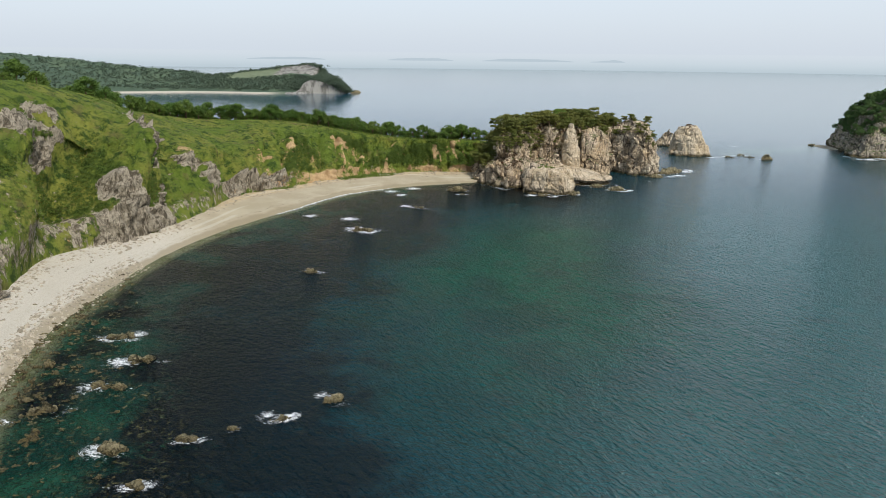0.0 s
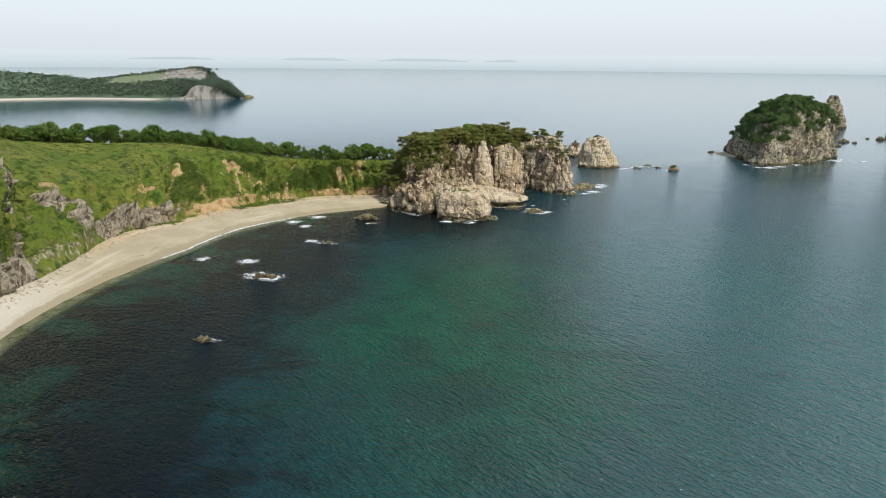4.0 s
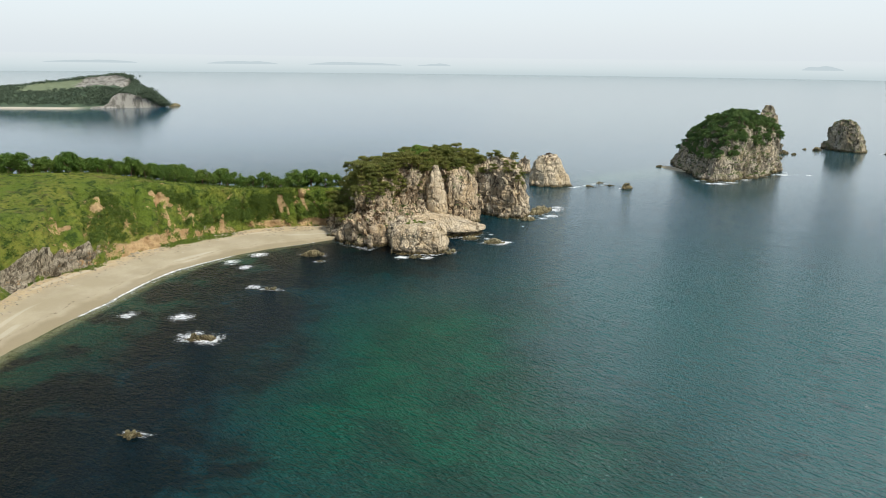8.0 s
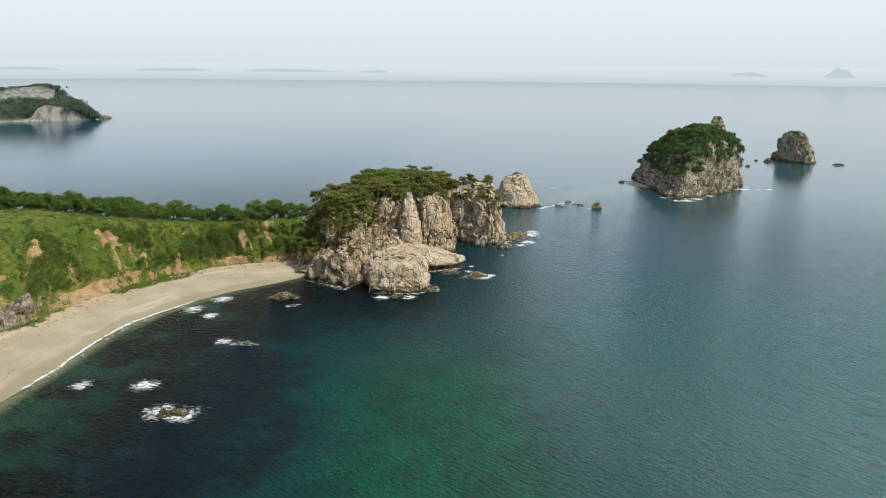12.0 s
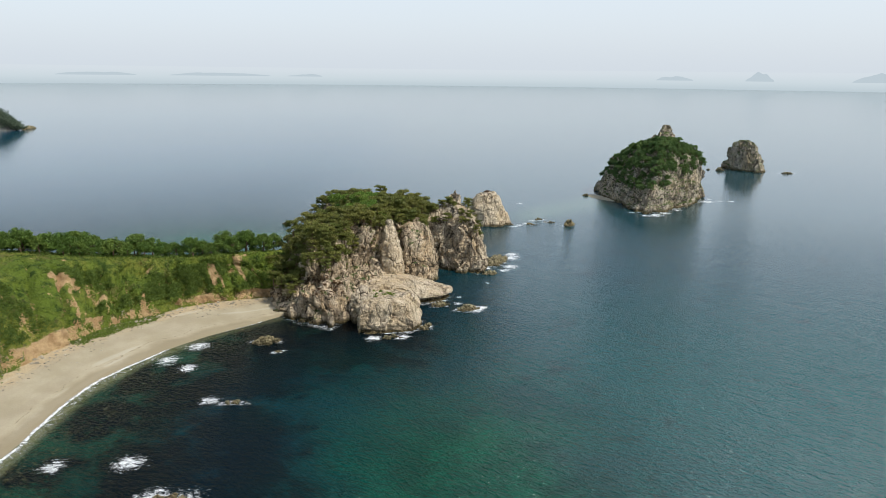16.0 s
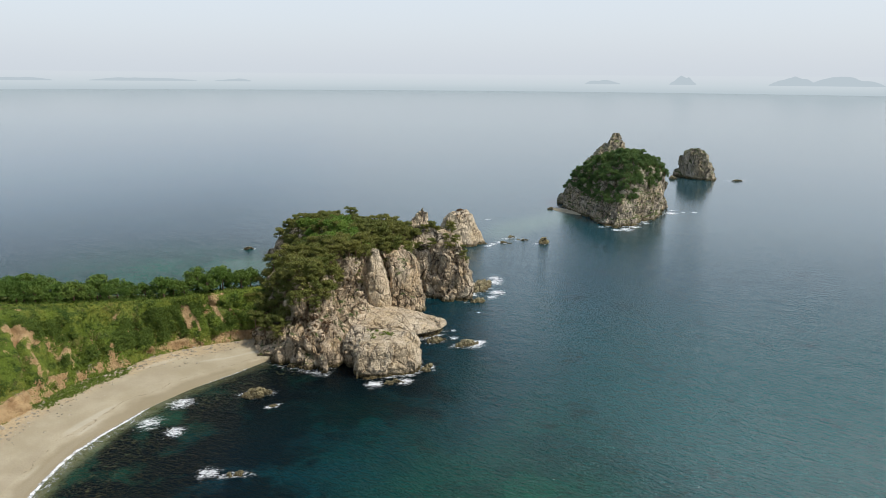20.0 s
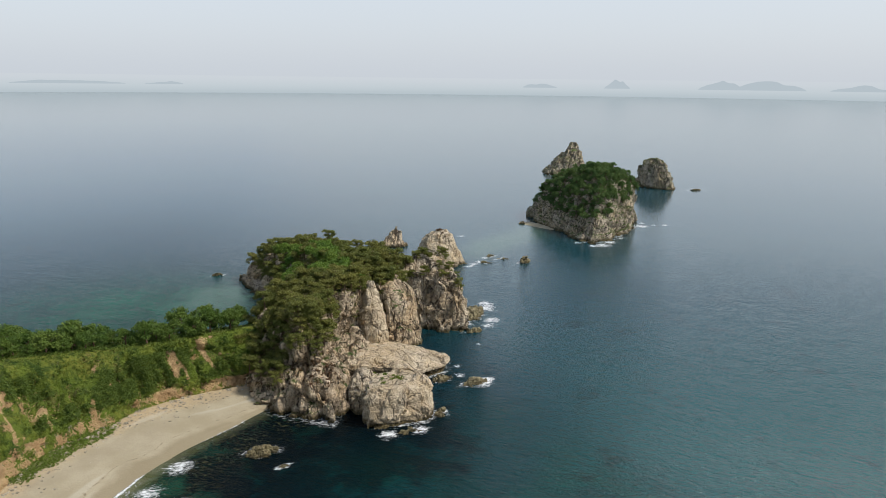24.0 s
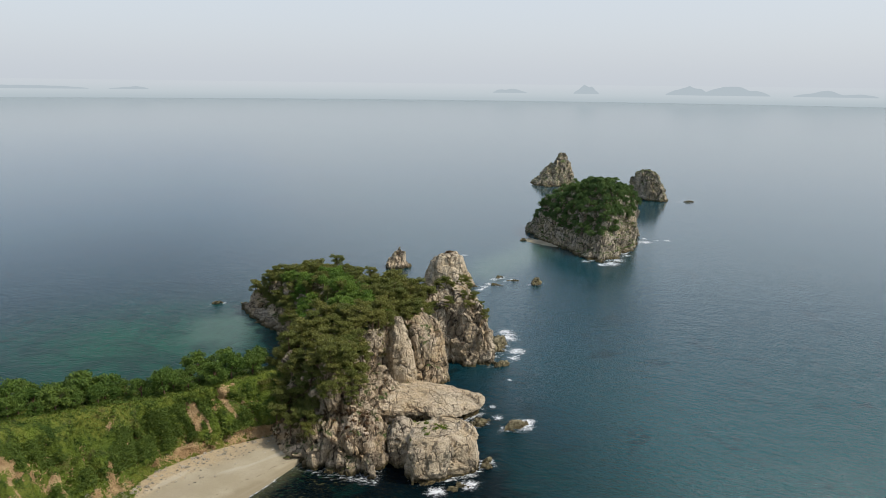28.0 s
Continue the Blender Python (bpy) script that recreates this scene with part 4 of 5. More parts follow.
    ob = mesh_object("beach", Pb, grid_faces(n, nb), SAND, {"wet": wet, "grassy": grassy, "line": line, "stony": smooth(6.3, 8.6, np.repeat(s[:, None], nb, 1).ravel()), "upper": smooth(0.5, 1.0, W) * smooth(7.5, 6, np.repeat(s[:, None], nb, 1).ravel())})
    tagged(ob, "curved pale sand beach, darker and wet along the water", "beach", kind="structure")
    return P, N, T, S, rocky, soil, Pb, W, grassy


HP, HN, HT, HS, HROCK, HSOIL, BP, BW, BGRASS = build_hill()


# ---------------------------------------------------------------- cliffs, stacks and islets
def cliff_part(name, levels, mat, parent, label="", sag=None, lean=None, **kw):
    P, F, n, nv = rock_mass(levels, **kw)
    if sag:
        P[:, 2] *= 1 - sag[2] * smooth(sag[0], sag[1], P[:, 1])
    if lean:
        P[:, 2] *= 1 + lean[2] * smooth(lean[0], lean[1], P[:, 0])
    part(name, P - np.array(parent.location), F, mat, parent, label, flat=True)
    return P.reshape(n, nv, 3)


headland = thing("rock_headland", (0, 0, 0), "pale craggy rock headland with vertical cliffs topped by pines", "rock headland")
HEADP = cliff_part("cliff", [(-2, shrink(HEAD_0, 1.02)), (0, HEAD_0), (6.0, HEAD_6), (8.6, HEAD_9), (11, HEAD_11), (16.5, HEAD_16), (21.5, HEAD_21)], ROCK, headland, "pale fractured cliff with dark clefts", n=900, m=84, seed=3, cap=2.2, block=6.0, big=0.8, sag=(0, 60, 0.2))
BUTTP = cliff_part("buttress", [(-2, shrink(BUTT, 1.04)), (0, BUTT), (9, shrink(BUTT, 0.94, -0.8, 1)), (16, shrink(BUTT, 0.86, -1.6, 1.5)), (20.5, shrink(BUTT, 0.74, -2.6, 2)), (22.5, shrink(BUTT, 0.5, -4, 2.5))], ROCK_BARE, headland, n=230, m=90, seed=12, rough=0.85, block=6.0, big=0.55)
BLOCKP = cliff_part("boulder_block", [(-2, shrink(BLOCK, 1.06)), (0, shrink(BLOCK, 1.02)), (4, shrink(BLOCK, 0.99)), (7.8, shrink(BLOCK, 0.95, -0.2, 0.2)), (8.9, shrink(BLOCK, 0.86, -0.4, 0.5)), (9.3, shrink(BLOCK, 0.6, -0.8, 1.0))], ROCK_WORN, headland, "big square block standing in the water", n=220, m=60, seed=21, rough=0.5, block=6.5, cap=0.3, big=0.25)
cliff_part("ledge", [(-2, shrink(LEDGE, 0.93)), (0, shrink(LEDGE, 0.93)), (1.2, shrink(LEDGE, 0.80)), (2.0, LEDGE), (2.9, shrink(LEDGE, 0.98)), (3.8, shrink(LEDGE, 0.74, -2.0, 1.5))], ROCK_WORN, headland, "low flat sloping rock ledge", n=220, m=34, seed=33, rough=0.34, block=6.0, cap=0.8, big=0.15, lean=(22, -4, 0.45))
SHELF = [(-45, 90), (-41, 72), (-34, 54), (-26, 48), (-28, 66), (-36, 90)]
cliff_part("shelf", [(-1, SHELF), (0.3, shrink(SHELF, 0.97)), (1.4, shrink(SHELF, 0.8)), (1.9, shrink(SHELF, 0.5))], ROCK_BARE, headland, "low strip of pale stones at the water", n=140, m=14, seed=47, rough=0.45, block=1.6, cap=0.3, big=0.0)
PILLAR = [(0, -16.5), (3.5, -18.2), (7, -16.5), (7.6, -12), (3, -8.5), (-1.8, -11)]
cliff_part("pillar", [(2, shrink(PILLAR, 1.06)), (8, PILLAR), (14, shrink(PILLAR, 0.84, -0.5, 0.8)), (19, shrink(PILLAR, 0.58, -0.8, 1.6)), (23.5, shrink(PILLAR, 0.18, -0.6, 2.2))], ROCK_WORN, headland, "smooth pale leaning rock pillar", n=120, m=70, seed=41, rough=0.2, cap=0.4, big=0.0)
PROW = [(8, -13), (13, -12.5), (18, -8.5), (19.5, -3), (16.5, 2), (9, 2), (5.5, -6)]
cliff_part("rounded_buttress", [(-1, shrink(PROW, 1.10)), (1.5, shrink(PROW, 1.06)), (3, PROW), (9, shrink(PROW, 0.97)), (14, shrink(PROW, 0.88, -0.5, 0.5)), (18.5, shrink(PROW, 0.70, -2, 1.2)), (21, shrink(PROW, 0.4, -3.5, 1))], ROCK, headland, "rounded brown cliff face beside the pillar", n=170, m=70, seed=44, rough=0.5, block=5.0, cap=0.6, big=0.3)
KNOB = [(-8.5, -53), (-4, -55), (0, -51), (-2, -45), (-7.5, -46)]
cliff_part("leaning_boulder", [(-1.5, shrink(KNOB, 1.08)), (1, KNOB), (6, shrink(KNOB, 0.86)), (9, shrink(KNOB, 0.55, 0.3, 0.4)), (10, shrink(KNOB, 0.3, 0.4, 0.6))], ROCK_BARE, headland, "upright pale boulder wedged beside the block", n=110, m=44, seed=58, rough=0.4, block=4.5, cap=0.3, big=0.2)

stack = thing("sea_stack", (48, 97, 0), "pale pinkish sea stack with scrub on its flat top", "sea stack")
STACKP = cliff_part("rock", [(-2, shrink(STACK, 1.04)), (0, STACK), (6, shrink(STACK, 0.84, -1, -1)), (12, shrink(STACK, 0.64, -2, -2)), (15.5, shrink(STACK, 0.42, -2, -3)), (16.6, shrink(STACK, 0.2, -2, -3))], ROCK_WORN, stack, "pale sheer rock", n=190, m=64, seed=52, block=6, rough=0.55, cap=0.6, big=0.4)
spire = thing("rock_spire", (32, 136, 0), "thin pointed rock spire rising from the sea", "rock spire")
SP = blob_outline(32, 136, 7, 6, 0, 5)
cliff_part("rock", [(-2, SP), (2, shrink(SP, 0.75)), (5.5, shrink(SP, 0.38)), (10.4, shrink(SP, 0.06, 0.6, 0))], ROCK, spire, n=60, m=30, seed=61, rough=0.5, cap=0.2)

islet = thing("rock_islet", (157, 175, 0), "steep rocky islet with a dense dark green wooded cap", "islet")
ISLETP = cliff_part("cliff", [(-2, shrink(ISLET, 1.03)), (0, ISLET), (5, shrink(ISLET, 0.93, 0.4, 0)), (13, shrink(ISLET, 0.85, 1.8, 0)), (22, shrink(ISLET, 0.74, 3.6, 0)), (29, shrink(ISLET, 0.55, 5, -1)), (31.5, shrink(ISLET, 0.38, 6, -2))], ROCK_GREY, islet, n=420, m=84, seed=72, rough=0.95, cap=3.5, block=8.0, big=0.8)
islet_b = thing("rock_islet", (238, 415, 0), "bare pointed grey rock islet with mossy flanks", "islet")
cliff_part("cliff", [(-2, shrink(ISLET_B, 1.03)), (0, ISLET_B), (9, shrink(ISLET_B, 0.74, 4, 0)), (17, shrink(ISLET_B, 0.47, 7, 0)), (25, shrink(ISLET_B, 0.25, 9, 0)), (29, shrink(ISLET_B, 0.12, 8.5, 0))], ROCK_GREY, islet_b, n=170, m=70, seed=82, rough=0.9, cap=0.5, block=6)
islet_c = thing("rock_islet", (280, 316, 0), "small rounded grey rock islet with green lichen", "islet")
cliff_part("cliff", [(-2, shrink(ISLET_C, 1.03)), (0, ISLET_C), (7, shrink(ISLET_C, 0.84, -2, 0)), (15, shrink(ISLET_C, 0.68, -3, 0)), (20, shrink(ISLET_C, 0.50, -3, 0)), (22.5, shrink(ISLET_C, 0.25, -3.5, 0))], ROCK_GREY, islet_c, n=170, m=60, seed=92, rough=0.8, cap=0.8, block=7.5)


strand = thing("sand_spit", (124, 180, 0), "small strip of pale sand under the islet cliff", "sand strip")
SPIT = np.array([(117, 184), (121, 174), (127, 164), (132, 162), (130, 176), (124, 188)])
V, F, n_, m_ = rock_mass([(-0.6, SPIT), (0.15, shrink(SPIT, 0.95)), (0.6, shrink(SPIT, 0.6))], n=40, m=8, rough=0.1, block=2, seed=501, cap=0.2)
part("sand", V - np.array((124, 180, 0)), F, SAND, strand, attrs={"wet": np.zeros(len(V)), "grassy": np.zeros(len(V)), "line": np.full(len(V), 0.45), "stony": np.zeros(len(V)), "upper": np.zeros(len(V))})


def skerry(x, y, a, b, h, turn, seed):
    o = np.array(blob_outline(x, y, a, b, turn, seed))
    t = thing("sea_rock", (x, y, 0), "low brown weedy rock awash in the sea", "rock", "rocks awash in the bay")
    cliff_part("rock", [(-1.2, shrink(o, 1.2)), (0, o), (h * 0.55, shrink(o, 0.75)), (h, shrink(o, 0.3))], ROCK_LOW, t, n=64, m=18, seed=seed, rough=min(0.4, 0.16 * a), block=1.5, cap=0.15, big=0.2)


for k, row in enumerate(SKERRIES):
    skerry(*row, 200 + k)


# ---------------------------------------------------------------- far land
def build_far():
    rid = [(-1900, -100, 115), (-1500, 250, 100), (-1150, 420, 68), (-900, 560, 42), (-740, 640, 24), (-668, 672, 33), (-597, 699, 43), (-563, 692, 41), (-553, 684, 30), (-508, 652, 21), (-494, 656, 2)]
    front = [(-1700, -500), (-1150, 60), (-900, 340), (-790, 450), (-705, 538), (-640, 565), (-595, 572), (-560, 594), (-545, 606), (-512, 628), (-490, 650)]
    back = [(-2500, 600), (-2000, 900), (-1500, 950), (-1100, 900), (-850, 850), (-720, 820), (-640, 790), (-590, 770), (-560, 750), (-520, 700), (-493, 664)]
    n, nv = 420, 90
    s = np.linspace(0, len(rid) - 1, n)
    R_, F_, B_ = spline(rid, s), spline(front, s), spline(back, s)
    R_[:, 2] = np.interp(s, np.arange(len(rid)), [r[2] for r in rid])
    F3, B3 = np.concatenate([F_, np.full((n, 1), -0.5)], 1), np.concatenate([B_, np.full((n, 1), -0.5)], 1)
    bch = F3 + 0.03 * (R_ - F3)
    bch[:, 2] = 2 * smooth(9.9, 9.5, s)
    cl = F3 + 0.14 * (R_ - F3)
    cl[:, 2] = 3 + (0.75 * R_[:, 2] - 3) * smooth(7.4, 8.5, s)
    m1 = cl + 0.62 * (R_ - cl)
    m1[:, 2] = cl[:, 2] + 0.58 * (R_[:, 2] - cl[:, 2])
    K = np.stack([F3, bch, cl, m1, R_, B3], 1)
    t = np.linspace(0, 1, nv)
    V = np.empty((n, nv, 3))
    for a in range(n):
        for c in range(3):
            V[a, :, c] = np.interp(t, [0, 0.06, 0.14, 0.45, 0.75, 1], K[a, :, c])
    P = V.reshape(-1, 3).copy()
    T, S = np.repeat(t[None], n, 0).ravel(), np.repeat(s[:, None], nv, 1).ravel()
    P[:, 2] += (smooth(0.08, 0.2, T) * smooth(1, 0.9, T)) * (5 * fbm(P / 60, 4, 101) * smooth(5, 4, S) + 2.2 * fbm(P / 14, 2, 103) * smooth(10, 9.4, S))
    rocky = np.clip(smooth(7.6, 8.2, S) * smooth(0.22, 0.14, T) + smooth(6.6, 7.2, S) * smooth(0.11, 0.07, T) + smooth(5.0, 6.0, S) * smooth(8.3, 7.8, S) * smooth(0.46, 0.50, T) * smooth(0.76, 0.70, T), 0, 1)
    meadow = smooth(4.0, 4.6, S) * smooth(6.2, 5.4, S) * smooth(0.38, 0.46, T) * smooth(0.73, 0.68, T)
    beach = smooth(0.075, 0.045, T) * smooth(7.0, 6.0, S)
    m, nt, b = material("hazed_wooded_land", 0.95, 0.1)
    # land colours greyed to carry the haze over the cape
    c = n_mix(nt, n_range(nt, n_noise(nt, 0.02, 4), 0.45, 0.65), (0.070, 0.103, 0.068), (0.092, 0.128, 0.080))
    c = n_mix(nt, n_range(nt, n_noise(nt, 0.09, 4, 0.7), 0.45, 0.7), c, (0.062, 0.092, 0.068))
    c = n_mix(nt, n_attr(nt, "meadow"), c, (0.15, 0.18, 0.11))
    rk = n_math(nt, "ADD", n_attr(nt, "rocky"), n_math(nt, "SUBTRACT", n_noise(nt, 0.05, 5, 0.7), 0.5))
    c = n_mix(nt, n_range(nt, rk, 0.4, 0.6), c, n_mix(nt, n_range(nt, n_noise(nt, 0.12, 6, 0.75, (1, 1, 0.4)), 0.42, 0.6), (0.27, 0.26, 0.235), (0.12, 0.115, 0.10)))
    c = n_mix(nt, n_attr(nt, "beachy"), c, (0.44, 0.40, 0.33))
    nt.links.new(c, b.inputs["Base Color"])
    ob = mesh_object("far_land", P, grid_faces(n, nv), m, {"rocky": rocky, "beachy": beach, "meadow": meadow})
    tagged(ob, "distant wooded cape with a pale beach and rocky point", "headland", kind="structure")
    return P, T, S, rocky


FP, FT, FS, FROCK = build_far()


def far_islands():
    # islands glow in one flat blue that stands in for the haze
    m, nt, b = material("far_haze_glow", 1.0, 0.0)
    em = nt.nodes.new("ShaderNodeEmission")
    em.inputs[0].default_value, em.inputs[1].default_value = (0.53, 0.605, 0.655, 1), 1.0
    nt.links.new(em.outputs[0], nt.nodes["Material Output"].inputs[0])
    # bearing in degrees right of +y, half width in degrees, height and distance in metres
    for bear, half, h, dist in ((19.5, 1.3, 28, 4450), (25.35, 0.95, 52, 4450), (32.8, 1.6, 50, 4440), (36.0, 2.4, 52, 4480), (42.5, 2.6, 34, 4480), (-15.0, 3.6, 20, 4480), (-8.8, 1.3, 14, 4480), (-23.5, 2.6, 20, 4480), (-34, 3, 18, 4480)):
        n = 48
        u = np.linspace(-1, 1, n)
        prof = np.clip((1 - np.abs(u) ** 2.6), 0, 1) * (0.7 + 0.6 * fbm(np.stack([u * 2 + bear, u * 0, u * 0], 1), 3, int(bear * 10) % 97))
        rows = []
        for dd, hh in ((-60, 0), (0, 1), (60, 0)):
            a = np.radians(bear + half * u)
            rows.append(np.stack([-4 + np.sin(a) * (dist + dd), -243 + np.cos(a) * (dist + dd), 49 + hh * (h * prof + 3)], 1))
        V = np.stack(rows, 1).reshape(-1, 3)
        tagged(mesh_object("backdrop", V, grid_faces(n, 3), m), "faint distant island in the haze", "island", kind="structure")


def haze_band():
    """An added glowing strip, graded like haze, where far sea melts into sky."""
    m, nt, b = material("horizon_haze_glow", 1.0, 0.0)
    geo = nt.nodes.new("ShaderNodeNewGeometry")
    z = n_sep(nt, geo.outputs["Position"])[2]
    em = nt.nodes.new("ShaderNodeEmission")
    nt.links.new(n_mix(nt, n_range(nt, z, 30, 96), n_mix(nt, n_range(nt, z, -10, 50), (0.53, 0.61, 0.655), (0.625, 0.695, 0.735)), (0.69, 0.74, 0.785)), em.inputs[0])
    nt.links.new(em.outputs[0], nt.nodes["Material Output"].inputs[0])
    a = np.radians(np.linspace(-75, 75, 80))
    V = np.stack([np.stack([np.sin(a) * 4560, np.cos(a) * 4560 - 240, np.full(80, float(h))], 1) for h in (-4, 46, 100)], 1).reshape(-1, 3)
    tagged(mesh_object("backdrop", V, grid_faces(80, 3), m), "glowing backdrop strip of pale haze along the far horizon", "haze", kind="structure")


far_islands()
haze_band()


# ---------------------------------------------------------------- plants
def leaves(centres, radii, count, size, rng, flat=0.0):
    """Small leaf quads scattered in ellipsoids; returns vertices and faces."""
    C = np.repeat(np.asarray(centres, float), count, 0)
    R_ = np.repeat(np.asarray(radii, float), count, 0)
    n = len(C)
    d = rng.normal(size=(n, 3))
    d /= np.linalg.norm(d, axis=1, keepdims=True)
    c = C + d * R_ * (rng.random((n, 1)) ** 0.45)
    nor = rng.normal(size=(n, 3)) * (1 - flat) + d * 0.6 + np.array((0, 0, 0.5 + flat))
    nor /= np.linalg.norm(nor, axis=1, keepdims=True)
    a = np.cross(nor, rng.normal(size=(n, 3)))
    a /= np.linalg.norm(a, axis=1, keepdims=True) + 1e-9
    b = np.cross(nor, a)
    s = size * (0.6 + 0.8 * rng.random((n, 1)))
    V = np.stack([c - a * s, c + b * s * 0.55, c + a * s, c - b * s * 0.55], 1).reshape(-1, 3)
    return V, np.arange(n * 4).reshape(n, 4)


def tube(points, radii, k=6):
    V, F = [], []
    for p, r in zip(points, radii):
        for i in range(k):
            a = 2 * math.pi * i / k
            V.append((p[0] + r * math.cos(a), p[1] + r * math.sin(a), p[2]))
    for j in range(len(points) - 1):
        for i in range(k):
            F.append((j * k + i, j * k + (i + 1) % k, (j + 1) * k + (i + 1) % k, (j + 1) * k + i))
    return V, F


def join(pieces):
    V, F, o = [], [], 0
    for v, f in pieces:
        V += [tuple(p) for p in v]
        F += [tuple(i + o for i in q) for q in f]
        o += len(v)
    return V, F


def make_pine(seed):
    rng = np.random.default_rng(seed)
    H = rng.uniform(4.6, 6.6)
    lean = rng.normal(size=2) * 0.5
    spine = [(lean[0] * t ** 1.5 + 0.15 * math.sin(5 * t + seed), lean[1] * t ** 1.5, H * t - 0.6) for t in np.linspace(0, 1, 6)]
    limbs = [tube(spine, [0.20, 0.17, 0.14, 0.11, 0.07, 0.03])]
    cen, rad = [], []
    for k in range(24):
        t = 0.50 + 0.50 * ((k + rng.random()) / 24) ** 0.8
        base = np.array(spine[min(5, int(t * 5))])
        ang, reach = rng.uniform(0, 6.28), (2.6 - 2.0 * (t - 0.5)) * rng.uniform(0.25, 1.0) * (0.45 if t > 0.95 else 1)
        tip = base + np.array((math.cos(ang) * reach, math.sin(ang) * reach, 0.2 + 0.25 * reach * (t > 0.7)))
        limbs.append(tube([base, 0.5 * (base + tip) + np.array((0, 0, 0.05)), tip], [0.07, 0.05, 0.02], 4))
        cen.append(tip)
        rad.append((rng.uniform(0.7, 1.25), rng.uniform(0.7, 1.25), rng.uniform(0.35, 0.62)))
    t = thing("pine_tree", (0, 0, -50), "wind-shaped dark green pine with layered flat crown", "tree", "pines on the headland")
    part("trunk", *join(limbs), BARK, t)
    part("crown", *leaves(cen, rad, 120, 0.17, rng, 0.15), PINE, t, flat=True)
    return t


def make_broadleaf(seed, mat, name, label, group):
    rng = np.random.default_rng(seed)
    H = rng.uniform(4.8, 6.6)
    spine = [(0.1 * math.sin(3 * t + seed), 0.1 * math.cos(2 * t + seed), H * 0.62 * t - 0.6) for t in np.linspace(0, 1, 4)]
    limbs = [tube(spine, [0.22, 0.18, 0.13, 0.08])]
    cen, rad = [], []
    w = rng.uniform(1.9, 2.9)
    for k in range(38):
        ang, el = rng.uniform(0, 6.28), rng.uniform(-0.85, 1.45)
        q = rng.uniform(0.55, 1.0)
        c = np.array((w * q * math.cos(ang) * math.cos(el), w * q * math.sin(ang) * math.cos(el), H * 0.50 + 1.8 * q * math.sin(el)))
        if k < 7:
            limbs.append(tube([spine[2], 0.5 * (np.array(spine[2]) + c), c], [0.09, 0.06, 0.02], 4))
        cen.append(c)
        r = rng.uniform(0.5, 1.0)
        rad.append((r, r, r * 0.75))
    t = thing(name, (0, 0, -50), label, "tree", group)
    part("trunk", *join(limbs), BARK, t)
    part("crown", *leaves(cen, rad, 70, 0.19, rng, 0.1), mat, t, flat=True)
    return t


def normals_of(G):
    a, b = np.gradient(G, axis=0), np.gradient(G, axis=1)
    n = np.cross(a.reshape(-1, 3), b.reshape(-1, 3))
    n /= np.linalg.norm(n, axis=1, keepdims=True) + 1e-9
    return n


def pick(points, gap, most, rng):
    """Points at least gap apart, drawn at random."""
    chosen, cells_ = [], {}
    around = [(a, c, e) for a in (-1, 0, 1) for c in (-1, 0, 1) for e in (-1, 0, 1)]
    for i in rng.permutation(len(points)):
        p = points[i]
        k = tuple(int(v // gap) for v in p)
        if any(math.dist(p, q) < gap for d in around for q in cells_.get((k[0] + d[0], k[1] + d[1], k[2] + d[2]), ())):
            continue
        cells_.setdefault(k, []).append(p)
        chosen.append(i)
        if len(chosen) >= most:
            break
    return np.array(chosen, int)


def plant(protos, places, rng, lo=0.75, hi=1.2, sink=0.0):
    """The first of each kind is set itself, the rest are copies."""
    for k, p in enumerate(places):
        proto = protos[k % len(protos)]
        s = rng.uniform(lo, hi)
        m = Matrix.LocRotScale(Vector((p[0], p[1], p[2] - sink)), Euler((rng.normal() * 0.05, rng.normal() * 0.05, rng.uniform(0, 6.28))), Vector((s, s, s * rng.uniform(0.88, 1.12))))
        if k < len(protos):
            proto.matrix_basis = m
        else:
            copy = copy_thing(proto, m)
            copy.matrix_basis = m


rng = np.random.default_rng(5)
pines = [make_pine(s) for s in range(6)]
hp, hn = HEADP.reshape(-1, 3), normals_of(HEADP)
up = np.abs(hn[:, 2])
west = ~((hp[:, 1] < -37) & (hp[:, 0] > -24) & (hp[:, 2] > 8)) & (hp[:, 0] < -13) & (hp[:, 2] > np.where(hp[:, 1] > 15, 4.0, 4.0 + 0.28 * np.clip(hp[:, 0] + 36, 0, 20))) & (hp[:, 1] > -47)
topmost = (up > 0.35) & (hp[:, 2] > 12.5) & ~((hp[:, 0] > -7) & (hp[:, 1] < -14) & (hp[:, 2] < 18.5))
ok = np.where((west | topmost) & (hp[:, 1] < 92))[0]
sel = ok[pick(hp[ok], 2.9, 390, rng)]
P = hp[sel]
mid = (np.abs(P[:, 0] + 12 + 0.05 * P[:, 1]) < 11) & (P[:, 1] > -6) & (P[:, 1] < 62)
green = mid & (rng.random(len(P)) < 0.88)
plant(pines, P[~green], rng, 0.78, 1.25, 0.2)
broad = [make_broadleaf(20 + s, LEAF_FRESH, "broadleaf_tree", "fresh green broadleaf tree with rounded leafy crown", "broadleaf trees on the shore") for s in range(6)]
# belt of trees behind the grassy crest
belt = np.where((HT > 0.668) & (HT < 0.78) & (HS > 0.6) & (HS < 10.5) & (HP[:, 2] > 2))[0]
near = belt[HS[belt] < 6.8]
high = belt[(HS[belt] >= 6.8) & (HT[belt] < 0.745)]
bsel = np.concatenate([near[pick(HP[near], 4.0, 130, rng)], high[pick(HP[high], 4.2, 60, rng)]])
plant(broad, P[green], rng, 0.65, 1.15, 0.3)
